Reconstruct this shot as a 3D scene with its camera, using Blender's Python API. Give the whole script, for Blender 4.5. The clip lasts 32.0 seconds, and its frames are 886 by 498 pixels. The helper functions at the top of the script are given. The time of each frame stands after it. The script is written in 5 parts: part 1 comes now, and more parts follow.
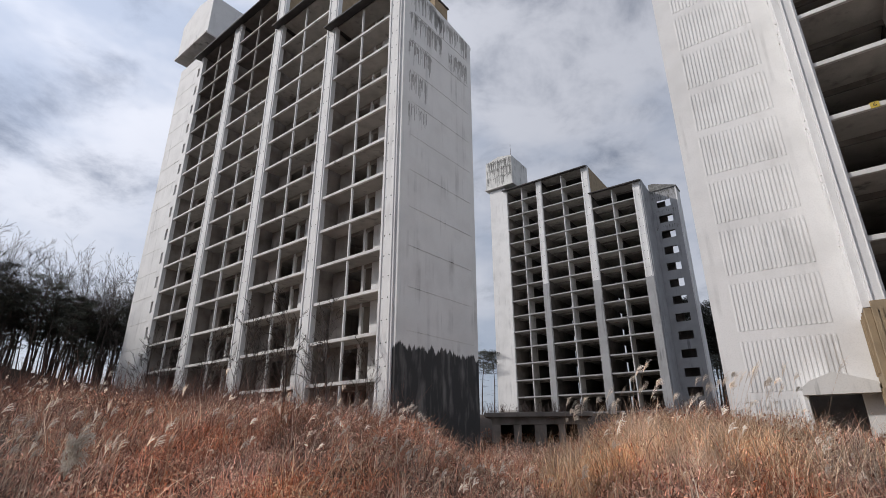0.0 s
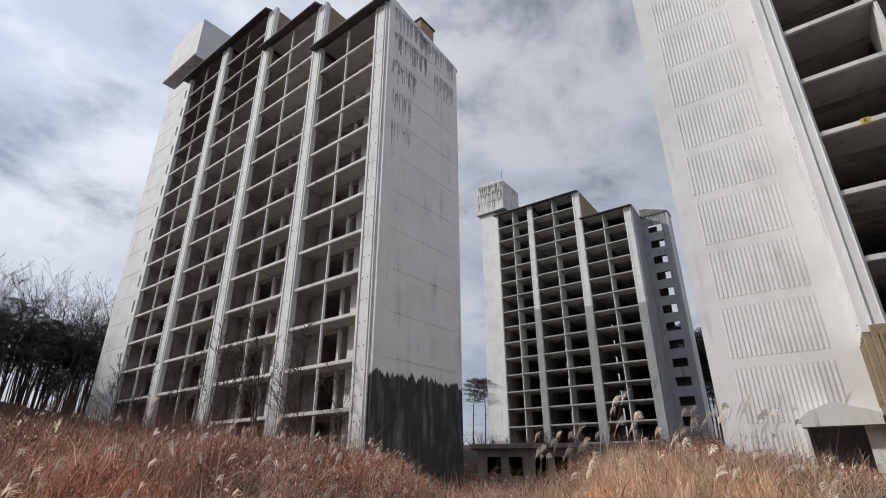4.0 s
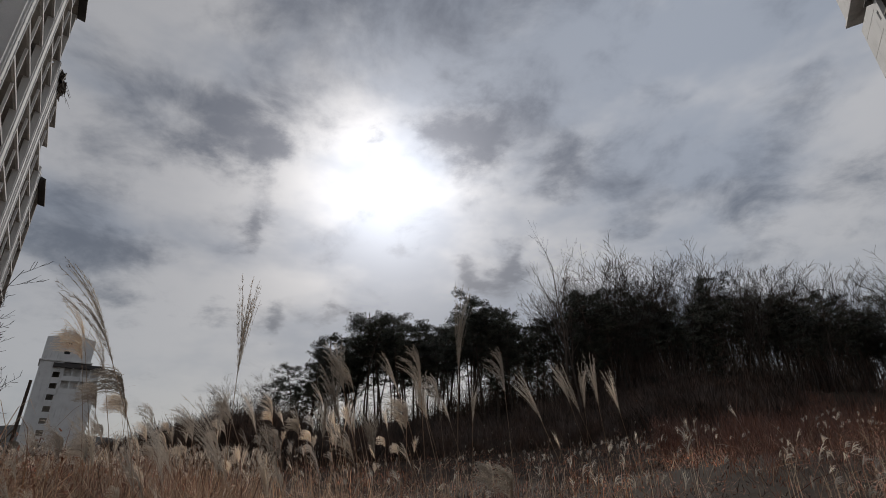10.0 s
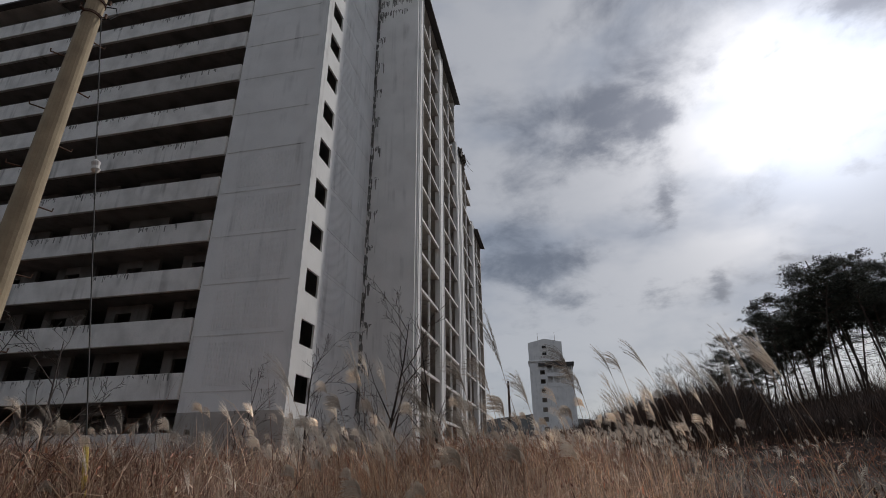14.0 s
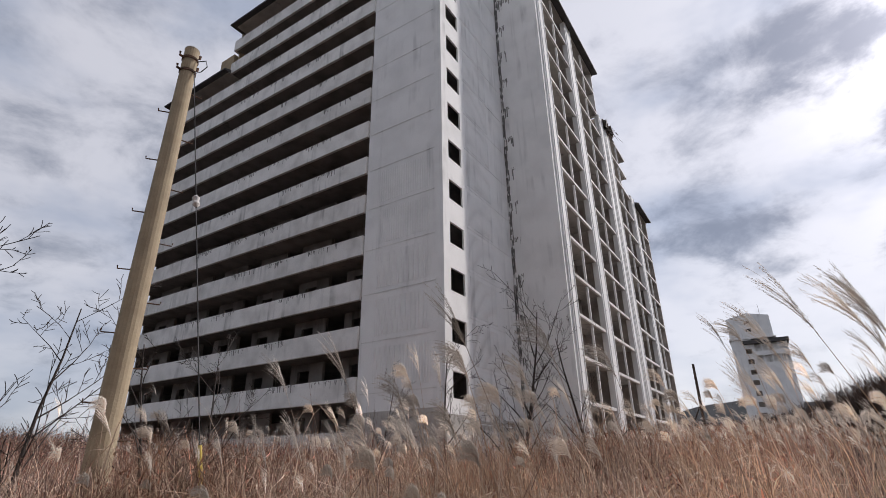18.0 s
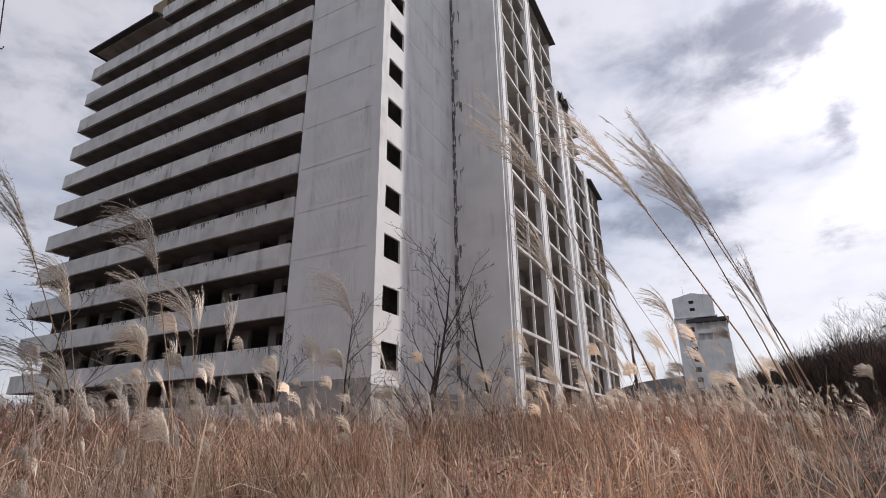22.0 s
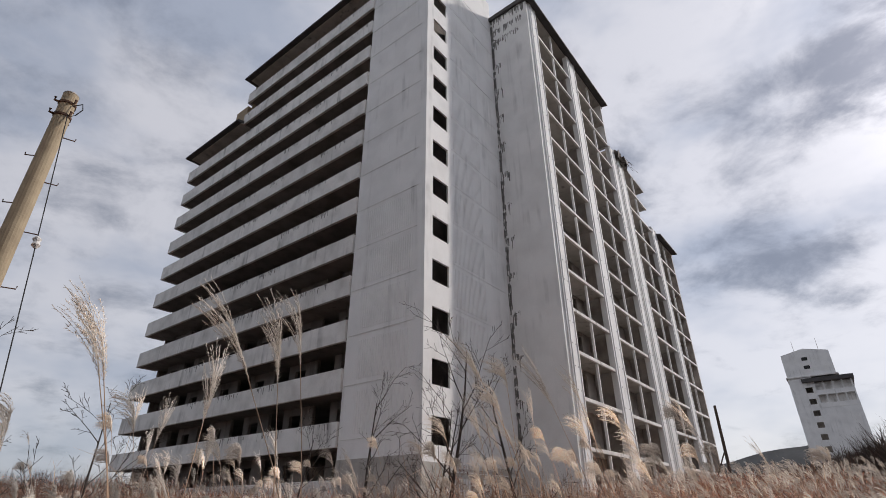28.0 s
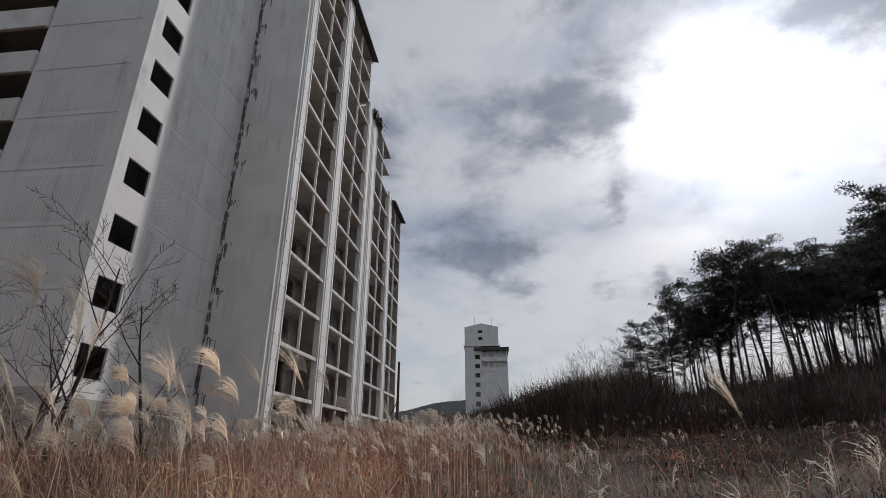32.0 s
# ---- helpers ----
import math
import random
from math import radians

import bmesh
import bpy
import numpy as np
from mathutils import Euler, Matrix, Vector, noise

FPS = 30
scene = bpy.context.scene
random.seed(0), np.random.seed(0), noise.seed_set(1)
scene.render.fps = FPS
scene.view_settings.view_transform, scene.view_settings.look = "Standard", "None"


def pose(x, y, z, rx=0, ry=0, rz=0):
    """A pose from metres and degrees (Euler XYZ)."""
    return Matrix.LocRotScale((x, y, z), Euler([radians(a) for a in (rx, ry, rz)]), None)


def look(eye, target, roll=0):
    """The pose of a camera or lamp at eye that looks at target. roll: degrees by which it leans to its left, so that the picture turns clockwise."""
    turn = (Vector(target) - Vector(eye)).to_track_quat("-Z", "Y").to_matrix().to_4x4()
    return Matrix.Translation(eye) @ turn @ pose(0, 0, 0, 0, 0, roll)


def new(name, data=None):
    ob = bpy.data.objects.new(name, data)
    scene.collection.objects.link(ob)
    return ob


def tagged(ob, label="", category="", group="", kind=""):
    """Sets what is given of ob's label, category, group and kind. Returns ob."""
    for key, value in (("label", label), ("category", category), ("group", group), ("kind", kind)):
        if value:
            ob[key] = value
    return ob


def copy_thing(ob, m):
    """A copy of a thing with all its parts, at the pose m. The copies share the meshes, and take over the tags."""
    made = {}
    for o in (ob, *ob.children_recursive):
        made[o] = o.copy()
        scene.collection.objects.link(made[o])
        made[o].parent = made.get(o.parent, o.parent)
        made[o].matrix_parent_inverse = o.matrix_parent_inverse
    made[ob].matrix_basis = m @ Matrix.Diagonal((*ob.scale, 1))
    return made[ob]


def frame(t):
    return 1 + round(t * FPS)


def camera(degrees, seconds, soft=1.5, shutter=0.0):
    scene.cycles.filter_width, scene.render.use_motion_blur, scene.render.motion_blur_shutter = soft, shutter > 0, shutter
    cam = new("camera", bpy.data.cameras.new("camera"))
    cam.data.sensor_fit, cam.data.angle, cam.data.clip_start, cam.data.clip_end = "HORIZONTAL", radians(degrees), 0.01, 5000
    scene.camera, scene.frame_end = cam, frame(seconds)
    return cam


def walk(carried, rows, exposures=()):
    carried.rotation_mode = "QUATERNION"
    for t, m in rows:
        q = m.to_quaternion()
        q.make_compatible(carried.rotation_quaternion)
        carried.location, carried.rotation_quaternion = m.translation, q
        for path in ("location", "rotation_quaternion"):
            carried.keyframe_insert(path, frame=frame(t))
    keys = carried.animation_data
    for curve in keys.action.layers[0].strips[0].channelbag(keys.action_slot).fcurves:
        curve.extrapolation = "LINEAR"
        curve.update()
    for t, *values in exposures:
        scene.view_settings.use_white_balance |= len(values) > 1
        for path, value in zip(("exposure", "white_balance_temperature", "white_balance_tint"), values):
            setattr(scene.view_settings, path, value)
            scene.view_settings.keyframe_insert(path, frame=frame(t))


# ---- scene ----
cam = camera(82.21, 32.0, 0.5)
PATH = [
    (0.0, pose(0.026, -0.094, 1.493, 110.44, 0.22, -0.94)),
    (0.5, pose(0.124, 0.069, 1.532, 110.32, 0.38, -2.49)),
    (1.0, pose(0.220, 0.306, 1.571, 110.30, 0.36, -3.80)),
    (1.5, pose(0.301, 0.599, 1.611, 110.10, 0.29, -5.66)),
    (2.0, pose(0.397, 0.877, 1.643, 109.91, 0.29, -8.66)),
    (2.5, pose(0.486, 1.047, 1.665, 110.22, 0.26, -9.04)),
    (4.5, pose(0.913, 1.067, 1.673, 114.38, 0.10, 2.49)),
    (5.0, pose(0.951, 1.173, 1.677, 114.90, -0.02, 6.00)),
    (5.5, pose(0.879, 1.391, 1.685, 115.02, -0.04, 8.61)),
    (6.0, pose(0.717, 1.621, 1.693, 115.04, 0.07, 13.20)),
    (6.5, pose(0.458, 1.681, 1.693, 114.83, 0.23, 17.13)),
    (7.0, pose(0.183, 1.609, 1.684, 114.68, 0.51, 25.45)),
    (7.5, pose(-0.042, 1.405, 1.663, 114.70, 0.59, 35.74)),
    (8.0, pose(-0.118, 1.292, 1.639, 114.50, 0.94, 44.80)),
    (8.5, pose(-0.105, 1.297, 1.630, 114.41, 1.05, 54.21)),
    (9.0, pose(-0.064, 1.320, 1.626, 114.39, 1.05, 64.83)),
    (9.5, pose(0.310, 0.964, 1.620, 114.60, 1.04, 72.82)),
    (10.0, pose(0.725, 0.569, 1.614, 114.58, 1.38, 81.16)),
    (10.5, pose(0.946, 0.498, 1.611, 114.65, 1.43, 87.18)),
    (11.0, pose(1.131, 0.678, 1.609, 114.45, 1.40, 87.47)),
    (11.5, pose(1.107, 1.461, 1.610, 114.15, 0.99, 93.54)),
    (12.0, pose(1.098, 2.333, 1.608, 113.20, 0.46, 103.15)),
    (12.5, pose(1.043, 2.866, 1.598, 112.99, 0.24, 107.84)),
    (13.0, pose(0.962, 3.028, 1.591, 113.09, 0.10, 113.41)),
    (13.5, pose(0.954, 3.084, 1.577, 113.08, 0.28, 121.03)),
    (14.0, pose(0.962, 3.107, 1.559, 113.25, 0.43, 129.78)),
    (14.5, pose(0.918, 3.144, 1.543, 113.53, 0.77, 136.67)),
    (15.0, pose(0.811, 3.212, 1.538, 113.53, 0.93, 142.27)),
    (15.5, pose(0.627, 3.297, 1.542, 113.38, 0.96, 147.28)),
    (17.5, pose(-0.263, 3.604, 1.583, 113.35, 0.92, 154.25)),
    (18.0, pose(-0.482, 3.631, 1.590, 112.81, 0.79, 150.41)),
    (18.5, pose(-0.736, 3.643, 1.596, 112.23, 0.67, 146.00)),
    (19.0, pose(-1.011, 3.631, 1.602, 111.67, 0.45, 144.67)),
    (19.5, pose(-1.207, 3.528, 1.602, 110.81, 0.66, 144.26)),
    (20.0, pose(-1.421, 3.407, 1.603, 110.05, 0.67, 144.27)),
    (20.5, pose(-1.684, 3.326, 1.605, 109.95, 0.94, 144.68)),
    (21.0, pose(-1.924, 3.263, 1.609, 109.97, 0.91, 144.95)),
    (21.5, pose(-2.120, 3.215, 1.615, 109.83, 0.75, 145.13)),
    (22.0, pose(-2.312, 3.227, 1.633, 109.89, 0.64, 145.75)),
    (22.5, pose(-2.500, 3.311, 1.666, 110.18, 0.60, 151.07)),
    (23.0, pose(-2.639, 3.426, 1.712, 110.86, 0.28, 157.16)),
    (23.5, pose(-2.752, 3.523, 1.761, 111.98, 0.50, 160.19)),
    (24.0, pose(-2.912, 3.634, 1.803, 114.43, 0.55, 161.92)),
    (24.5, pose(-3.104, 3.797, 1.842, 118.09, 0.37, 163.02)),
    (25.0, pose(-3.315, 3.998, 1.875, 120.59, 0.13, 163.44)),
    (25.5, pose(-3.386, 4.148, 1.872, 121.60, 0.09, 163.25)),
    (27.5, pose(-3.433, 4.430, 1.735, 118.32, 0.22, 157.23)),
    (28.0, pose(-3.555, 4.498, 1.723, 117.31, 0.25, 155.50)),
    (28.5, pose(-3.723, 4.489, 1.714, 116.83, 0.25, 149.87)),
    (29.0, pose(-3.929, 4.422, 1.717, 115.01, 0.14, 140.14)),
    (29.5, pose(-4.135, 4.346, 1.741, 113.32, 0.07, 132.81)),
    (30.0, pose(-4.339, 4.289, 1.780, 112.51, 0.18, 129.55)),
    (30.5, pose(-4.528, 4.247, 1.827, 112.61, 0.32, 128.00)),
    (31.0, pose(-4.693, 4.198, 1.868, 112.55, 0.37, 126.78)),
    (31.5, pose(-4.842, 4.163, 1.890, 112.00, -0.02, 125.25)),
    (32.0, pose(-4.969, 4.143, 1.912, 111.52, -0.06, 124.07)),
]
EXPOSURES = [(0.0, -0.02, 6450, 13), (2.5, 0.0, 6430, 13), (5.0, -0.08, 6500, 10), (6.0, 0.0, 6550, 11), (7.5, -0.15, 6750, 11), (9.0, -0.64, 6550, 9), (10.0, -0.95, 6850, 11), (11.0, -1.05, 6950, 13),
             (12.0, -1.08, 6600, 11), (13.0, -1.03, 6560, 10), (14.0, -0.75, 6530, 11), (15.0, -0.2, 6470, 12), (17.5, 0.12, 6530, 15), (22.0, 0.18, 6620, 16),
             (24.0, 0.06, 6600, 18), (25.0, -0.12, 6550, 15), (26.5, -0.05, 6600, 15), (28.0, 0.05, 6650, 14), (29.5, -0.1, 6560, 11), (30.5, -0.28, 6500, 10),
             (32.0, -0.45, 6550, 11)]
walk(cam, PATH, EXPOSURES)

H = 2.6            # storey height
SUN_YAW, SUN_ELEV = 87.5, 31.2


def heading(a):
    a = radians(a)
    return Vector((-math.sin(a), math.cos(a), 0))


# ---- light ----
def sun_vector():
    d = heading(SUN_YAW) * math.cos(radians(SUN_ELEV))
    d.z = math.sin(radians(SUN_ELEV))
    return d


def build_world():
    w = bpy.data.worlds.new("cloudy_sky")
    scene.world = w
    w.use_nodes = True
    nt = w.node_tree
    nt.nodes.clear()
    N, L = nt.nodes.new, nt.links.new
    out, bg = N("ShaderNodeOutputWorld"), N("ShaderNodeBackground")
    sky = N("ShaderNodeTexSky")
    sky.sky_type, sky.sun_disc = "NISHITA", False
    sky.sun_elevation, sky.sun_rotation = radians(SUN_ELEV), radians(-SUN_YAW)
    tc = N("ShaderNodeTexCoord")
    mp = N("ShaderNodeMapping")
    mp.inputs["Scale"].default_value = (1.0, 1.0, 2.1)
    L(tc.outputs["Generated"], mp.inputs["Vector"])

    # cloud layer seen in perspective: the direction divided by its height
    sep = N("ShaderNodeSeparateXYZ")
    L(tc.outputs["Generated"], sep.inputs[0])
    lift = N("ShaderNodeMath")
    lift.operation = "ADD"
    lift.inputs[1].default_value = 0.32
    up = N("ShaderNodeMath")
    up.operation = "MAXIMUM"
    up.inputs[1].default_value = 0.0
    L(sep.outputs["Z"], up.inputs[0])
    L(up.outputs[0], lift.inputs[0])
    flat = N("ShaderNodeVectorMath")
    flat.operation = "DIVIDE"
    both = N("ShaderNodeCombineXYZ")
    for k in "XYZ":
        L(lift.outputs[0], both.inputs[k])
    L(tc.outputs["Generated"], flat.inputs[0])
    L(both.outputs[0], flat.inputs[1])

    def cloud(scale, detail, lo, hi, off, layer=False, extra=None, relief=1.0):
        m = N("ShaderNodeMapping")
        m.inputs["Location"].default_value = off
        L(flat.outputs[0] if layer else mp.outputs[0], m.inputs["Vector"])
        n = N("ShaderNodeTexNoise")
        n.inputs["Scale"].default_value, n.inputs["Detail"].default_value = scale, detail
        n.inputs["Roughness"].default_value, n.inputs["Distortion"].default_value = (0.6, 0.25) if layer else (0.54, 0.0)
        L(m.outputs[0], n.inputs["Vector"])
        r = N("ShaderNodeMapRange")
        r.interpolation_type = "SMOOTHSTEP"
        r.inputs["From Min"].default_value, r.inputs["From Max"].default_value = lo, hi
        L(n.outputs["Fac"] if extra is None else add(mul(n.outputs["Fac"], relief), extra), r.inputs["Value"])
        return r.outputs[0]

    # glow of the veiled sun
    dot = N("ShaderNodeVectorMath")
    dot.operation = "DOT_PRODUCT"
    dot.inputs[1].default_value = sun_vector()
    L(tc.outputs["Generated"], dot.inputs[0])

    def power(e, gain, of=None):
        mx = N("ShaderNodeMath")
        mx.operation = "MAXIMUM"
        mx.inputs[1].default_value = 0.0
        L((of or dot).outputs["Value"], mx.inputs[0])
        pw = N("ShaderNodeMath")
        pw.operation = "POWER"
        pw.inputs[1].default_value = e
        L(mx.outputs[0], pw.inputs[0])
        g = N("ShaderNodeMath")
        g.operation = "MULTIPLY"
        g.inputs[1].default_value = gain
        L(pw.outputs[0], g.inputs[0])
        return g.outputs[0]

    def add(a, b):
        m = N("ShaderNodeMath")
        m.operation = "ADD"
        L(a, m.inputs[0])
        L(b, m.inputs[1])
        return m.outputs[0]

    def mul(a, b):
        m = N("ShaderNodeMath")
        m.operation = "MULTIPLY"
        for i, v in enumerate((a, b)):
            if isinstance(v, float):
                m.inputs[i].default_value = v
            else:
                L(v, m.inputs[i])
        return m.outputs[0]

    thick = cloud(2.3, 5.0, 0.36, 0.60, (1.3, 4.0, 0.6))     # bright cloud cover
    # grey cloud bellies: soft lobes by bearing and height, their edges torn by noise
    tear = N("ShaderNodeTexNoise")
    tear.inputs["Scale"].default_value, tear.inputs["Detail"].default_value, tear.inputs["Roughness"].default_value = 5.0, 6.0, 0.6
    L(mp.outputs[0], tear.inputs["Vector"])
    shift = N("ShaderNodeVectorMath")
    shift.operation = "MULTIPLY_ADD"
    shift.inputs[1].default_value, shift.inputs[2].default_value = (0.26, 0.26, 0.20), (-0.13, -0.13, -0.10)
    L(tear.outputs["Color"], shift.inputs[0])
    torn = N("ShaderNodeVectorMath")
    L(tc.outputs["Generated"], torn.inputs[0])
    L(shift.outputs[0], torn.inputs[1])
    unit = N("ShaderNodeVectorMath")
    unit.operation = "NORMALIZE"
    L(torn.outputs[0], unit.inputs[0])
    banks = [(77, 38.5, 420, 0.85), (71.5, 37, 420, 0.7), (63, 33, 380, 0.9), (57, 29.5, 420, 0.6), (51, 26.5, 420, 0.65), (45, 23, 420, 0.7), (118, 22, 330, 0.9), (124.5, 22.5, 500, 0.5),
             (103, 33, 480, 0.8), (108, 35, 420, 0.7), (116, 36, 160, 0.55), (101, 16.4, 2400, 0.9), (95, 18, 2600, 0.75), (77, 22, 1500, 0.85), (72, 23.5, 1500, 0.75),
             (103.5, 26, 2600, 0.6), (85, 24, 2600, 0.5), (88.5, 37, 5000, 0.42), (98, 49, 70, 0.6), (70, 52, 60, 0.5), (107.5, 16.8, 1800, 0.6), (132, 32, 220, 0.5),
             (41, 31, 420, 0.5), (57, 23.5, 700, 0.5), (193, 30, 14, 0.36), (150, 44, 60, 0.35), (36, 24, 300, 0.35), (-26, 42, 10, 0.32)]
    gather = None
    for a, e, sharp, gain in banks:
        v = N("ShaderNodeVectorMath")
        v.operation = "DOT_PRODUCT"
        d = heading(a) * math.cos(radians(e))
        v.inputs[1].default_value = (d.x, d.y, math.sin(radians(e)))
        L(unit.outputs[0], v.inputs[0])
        pw = N("ShaderNodeMath")
        pw.operation = "POWER"
        pw.inputs[1].default_value = sharp
        L(v.outputs["Value"], pw.inputs[0])
        more = N("ShaderNodeMath")
        more.operation = "MULTIPLY_ADD"
        more.inputs[1].default_value, more.inputs[2].default_value = gain, -0.50
        L(pw.outputs[0], more.inputs[0])
        if gather:
            L(gather, more.inputs[2])
        gather = more.outputs[0]
    dark = cloud(5.6, 7.0, 0.78, 1.80, (7.7, 2.2, 3.1), True, gather, 2.4)
    bank = N("ShaderNodeVectorMath")                          # bright bank beside the sun
    bank.operation = "DOT_PRODUCT"
    side = heading(47) * math.cos(radians(43))
    bank.inputs[1].default_value = (side.x, side.y, math.sin(radians(43)))
    L(tc.outputs["Generated"], bank.inputs[0])
    glow = add(add(mul(power(12.0, 0.14), thick), power(9.0, 0.40, bank)), add(power(45.0, 1.15), power(160.0, 1.5)))
    around = N("ShaderNodeMath")
    around.operation = "MULTIPLY_ADD"
    around.inputs[1].default_value, around.inputs[2].default_value = 0.13, 0.61
    L(dot.outputs["Value"], around.inputs[0])
    lit = N("ShaderNodeMath")
    lit.operation = "ADD"
    L(around.outputs[0], lit.inputs[1])
    L(glow, lit.inputs[0])
    bright = N("ShaderNodeMix")
    bright.data_type = "RGBA"
    bright.inputs["A"].default_value = (0.50, 0.57, 0.69, 1)
    bright.inputs["B"].default_value = (0.83, 0.86, 0.92, 1)
    L(thick, bright.inputs["Factor"])
    belly = N("ShaderNodeMix")
    belly.data_type = "RGBA"
    belly.inputs["B"].default_value = (0.20, 0.235, 0.305, 1)
    L(mul(dark, 0.95), belly.inputs["Factor"])
    L(bright.outputs["Result"], belly.inputs["A"])
    sc = N("ShaderNodeVectorMath")
    sc.operation = "SCALE"
    L(belly.outputs["Result"], sc.inputs[0])
    L(lit.outputs[0], sc.inputs["Scale"])
    # thin veil of clear sky behind
    blue = N("ShaderNodeVectorMath")
    blue.operation = "SCALE"
    blue.inputs["Scale"].default_value = 0.02
    L(sky.outputs[0], blue.inputs[0])
    mix = N("ShaderNodeVectorMath")
    mix.operation = "ADD"
    L(sc.outputs[0], mix.inputs[0])
    L(blue.outputs[0], mix.inputs[1])
    L(mix.outputs[0], bg.inputs["Color"])
    bg.inputs["Strength"].default_value = 1.0
    L(bg.outputs[0], out.inputs["Surface"])


build_world()
lamp = bpy.data.lights.new("sun", "SUN")
lamp.energy, lamp.angle, lamp.color = 2.4, radians(2.0), (1.0, 0.95, 0.88)
sun = new("sun", lamp)
sun.matrix_world = look(sun_vector() * 100, (0, 0, 0))


# ---- materials ----
def material(name, base, dark=None, scale=1.5, amount=0.5, rough=0.85, bump=0.15, streaks=0.0, streak_colour=(0.05, 0.05, 0.045),
             random_value=0.0, metallic=0.0, fine=18.0, below=None):
    """Painted or raw surface with blotches, grain, vertical run-off streaks and, with below, a ragged black tide line at that height."""
    m = bpy.data.materials.new(name)
    m.use_nodes = True
    nt = m.node_tree
    b = nt.nodes["Principled BSDF"]
    N, L = nt.nodes.new, nt.links.new
    b.inputs["Roughness"].default_value, b.inputs["Metallic"].default_value = rough, metallic
    tc = N("ShaderNodeTexCoord")
    geo = N("ShaderNodeNewGeometry")
    pos = geo.outputs["Position"]

    def noise_at(sc, det, stretch=None, off=0.0):
        v = pos
        if stretch or off:
            mp = N("ShaderNodeMapping")
            mp.inputs["Scale"].default_value = stretch or (1, 1, 1)
            mp.inputs["Location"].default_value = (off, off, off)
            L(v, mp.inputs["Vector"])
            v = mp.outputs[0]
        n = N("ShaderNodeTexNoise")
        n.inputs["Scale"].default_value, n.inputs["Detail"].default_value = sc, det
        L(v, n.inputs["Vector"])
        return n.outputs["Fac"]

    def ramp(v, lo, hi, top=1.0):
        r = N("ShaderNodeMapRange")
        r.inputs["From Min"].default_value, r.inputs["From Max"].default_value, r.inputs["To Max"].default_value = lo, hi, top
        L(v, r.inputs["Value"])
        return r.outputs[0]

    def mix(a, c, f):
        x = N("ShaderNodeMix")
        x.data_type = "RGBA"
        for k, v in (("A", a), ("B", c)):
            if isinstance(v, tuple):
                x.inputs[k].default_value = (*v, 1)
            else:
                L(v, x.inputs[k])
        L(f, x.inputs["Factor"])
        return x.outputs["Result"]

    dark = dark or tuple(c * 0.6 for c in base)
    col = mix(base, dark, ramp(noise_at(scale, 5), 0.42, 0.75, amount))
    col = mix(col, tuple(c * 0.72 for c in base), ramp(noise_at(fine, 3), 0.45, 0.8, amount * 0.6))
    if streaks:
        a = ramp(noise_at(2.2, 4, (1, 1, 0.07)), 0.53, 0.68)
        c = ramp(noise_at(0.5, 3, None, 3.0), 0.44, 0.66)
        mu = N("ShaderNodeMath")
        mu.operation = "MULTIPLY"
        L(a, mu.inputs[0])
        L(c, mu.inputs[1])
        sc = N("ShaderNodeMath")
        sc.operation = "MULTIPLY"
        sc.inputs[1].default_value = streaks
        L(mu.outputs[0], sc.inputs[0])
        col = mix(col, streak_colour, sc.outputs[0])
    if below is not None:
        sep = N("ShaderNodeSeparateXYZ")
        L(pos, sep.inputs[0])
        ragged = N("ShaderNodeMath")
        ragged.operation = "MULTIPLY_ADD"
        ragged.inputs[1].default_value = 1.3
        L(noise_at(4.5, 7, (1, 1, 0.12)), ragged.inputs[0])
        L(sep.outputs["Z"], ragged.inputs[2])
        col = mix(mix((0.035, 0.035, 0.036), (0.16, 0.155, 0.15), ramp(noise_at(2.0, 5, (1, 1, 0.25)), 0.5, 0.75)), col, ramp(ragged.outputs[0], below + 0.60, below + 0.74))
    if random_value:
        oi = N("ShaderNodeObjectInfo")
        hsv = N("ShaderNodeHueSaturation")
        L(ramp(oi.outputs["Random"], 0, 1), hsv.inputs["Value"])
        hsv.inputs["Value"].default_value = 1
        r = N("ShaderNodeMapRange")
        r.inputs["To Min"].default_value, r.inputs["To Max"].default_value = 1 - random_value, 1 + random_value
        L(oi.outputs["Random"], r.inputs["Value"])
        L(r.outputs[0], hsv.inputs["Value"])
        L(col, hsv.inputs["Color"])
        col = hsv.outputs[0]
    L(col, b.inputs["Base Color"])
    if bump:
        bp = N("ShaderNodeBump")
        bp.inputs["Strength"].default_value, bp.inputs["Distance"].default_value = bump, 0.03
        L(noise_at(fine * 1.7, 5), bp.inputs["Height"])
        L(bp.outputs[0], b.inputs["Normal"])
    return m


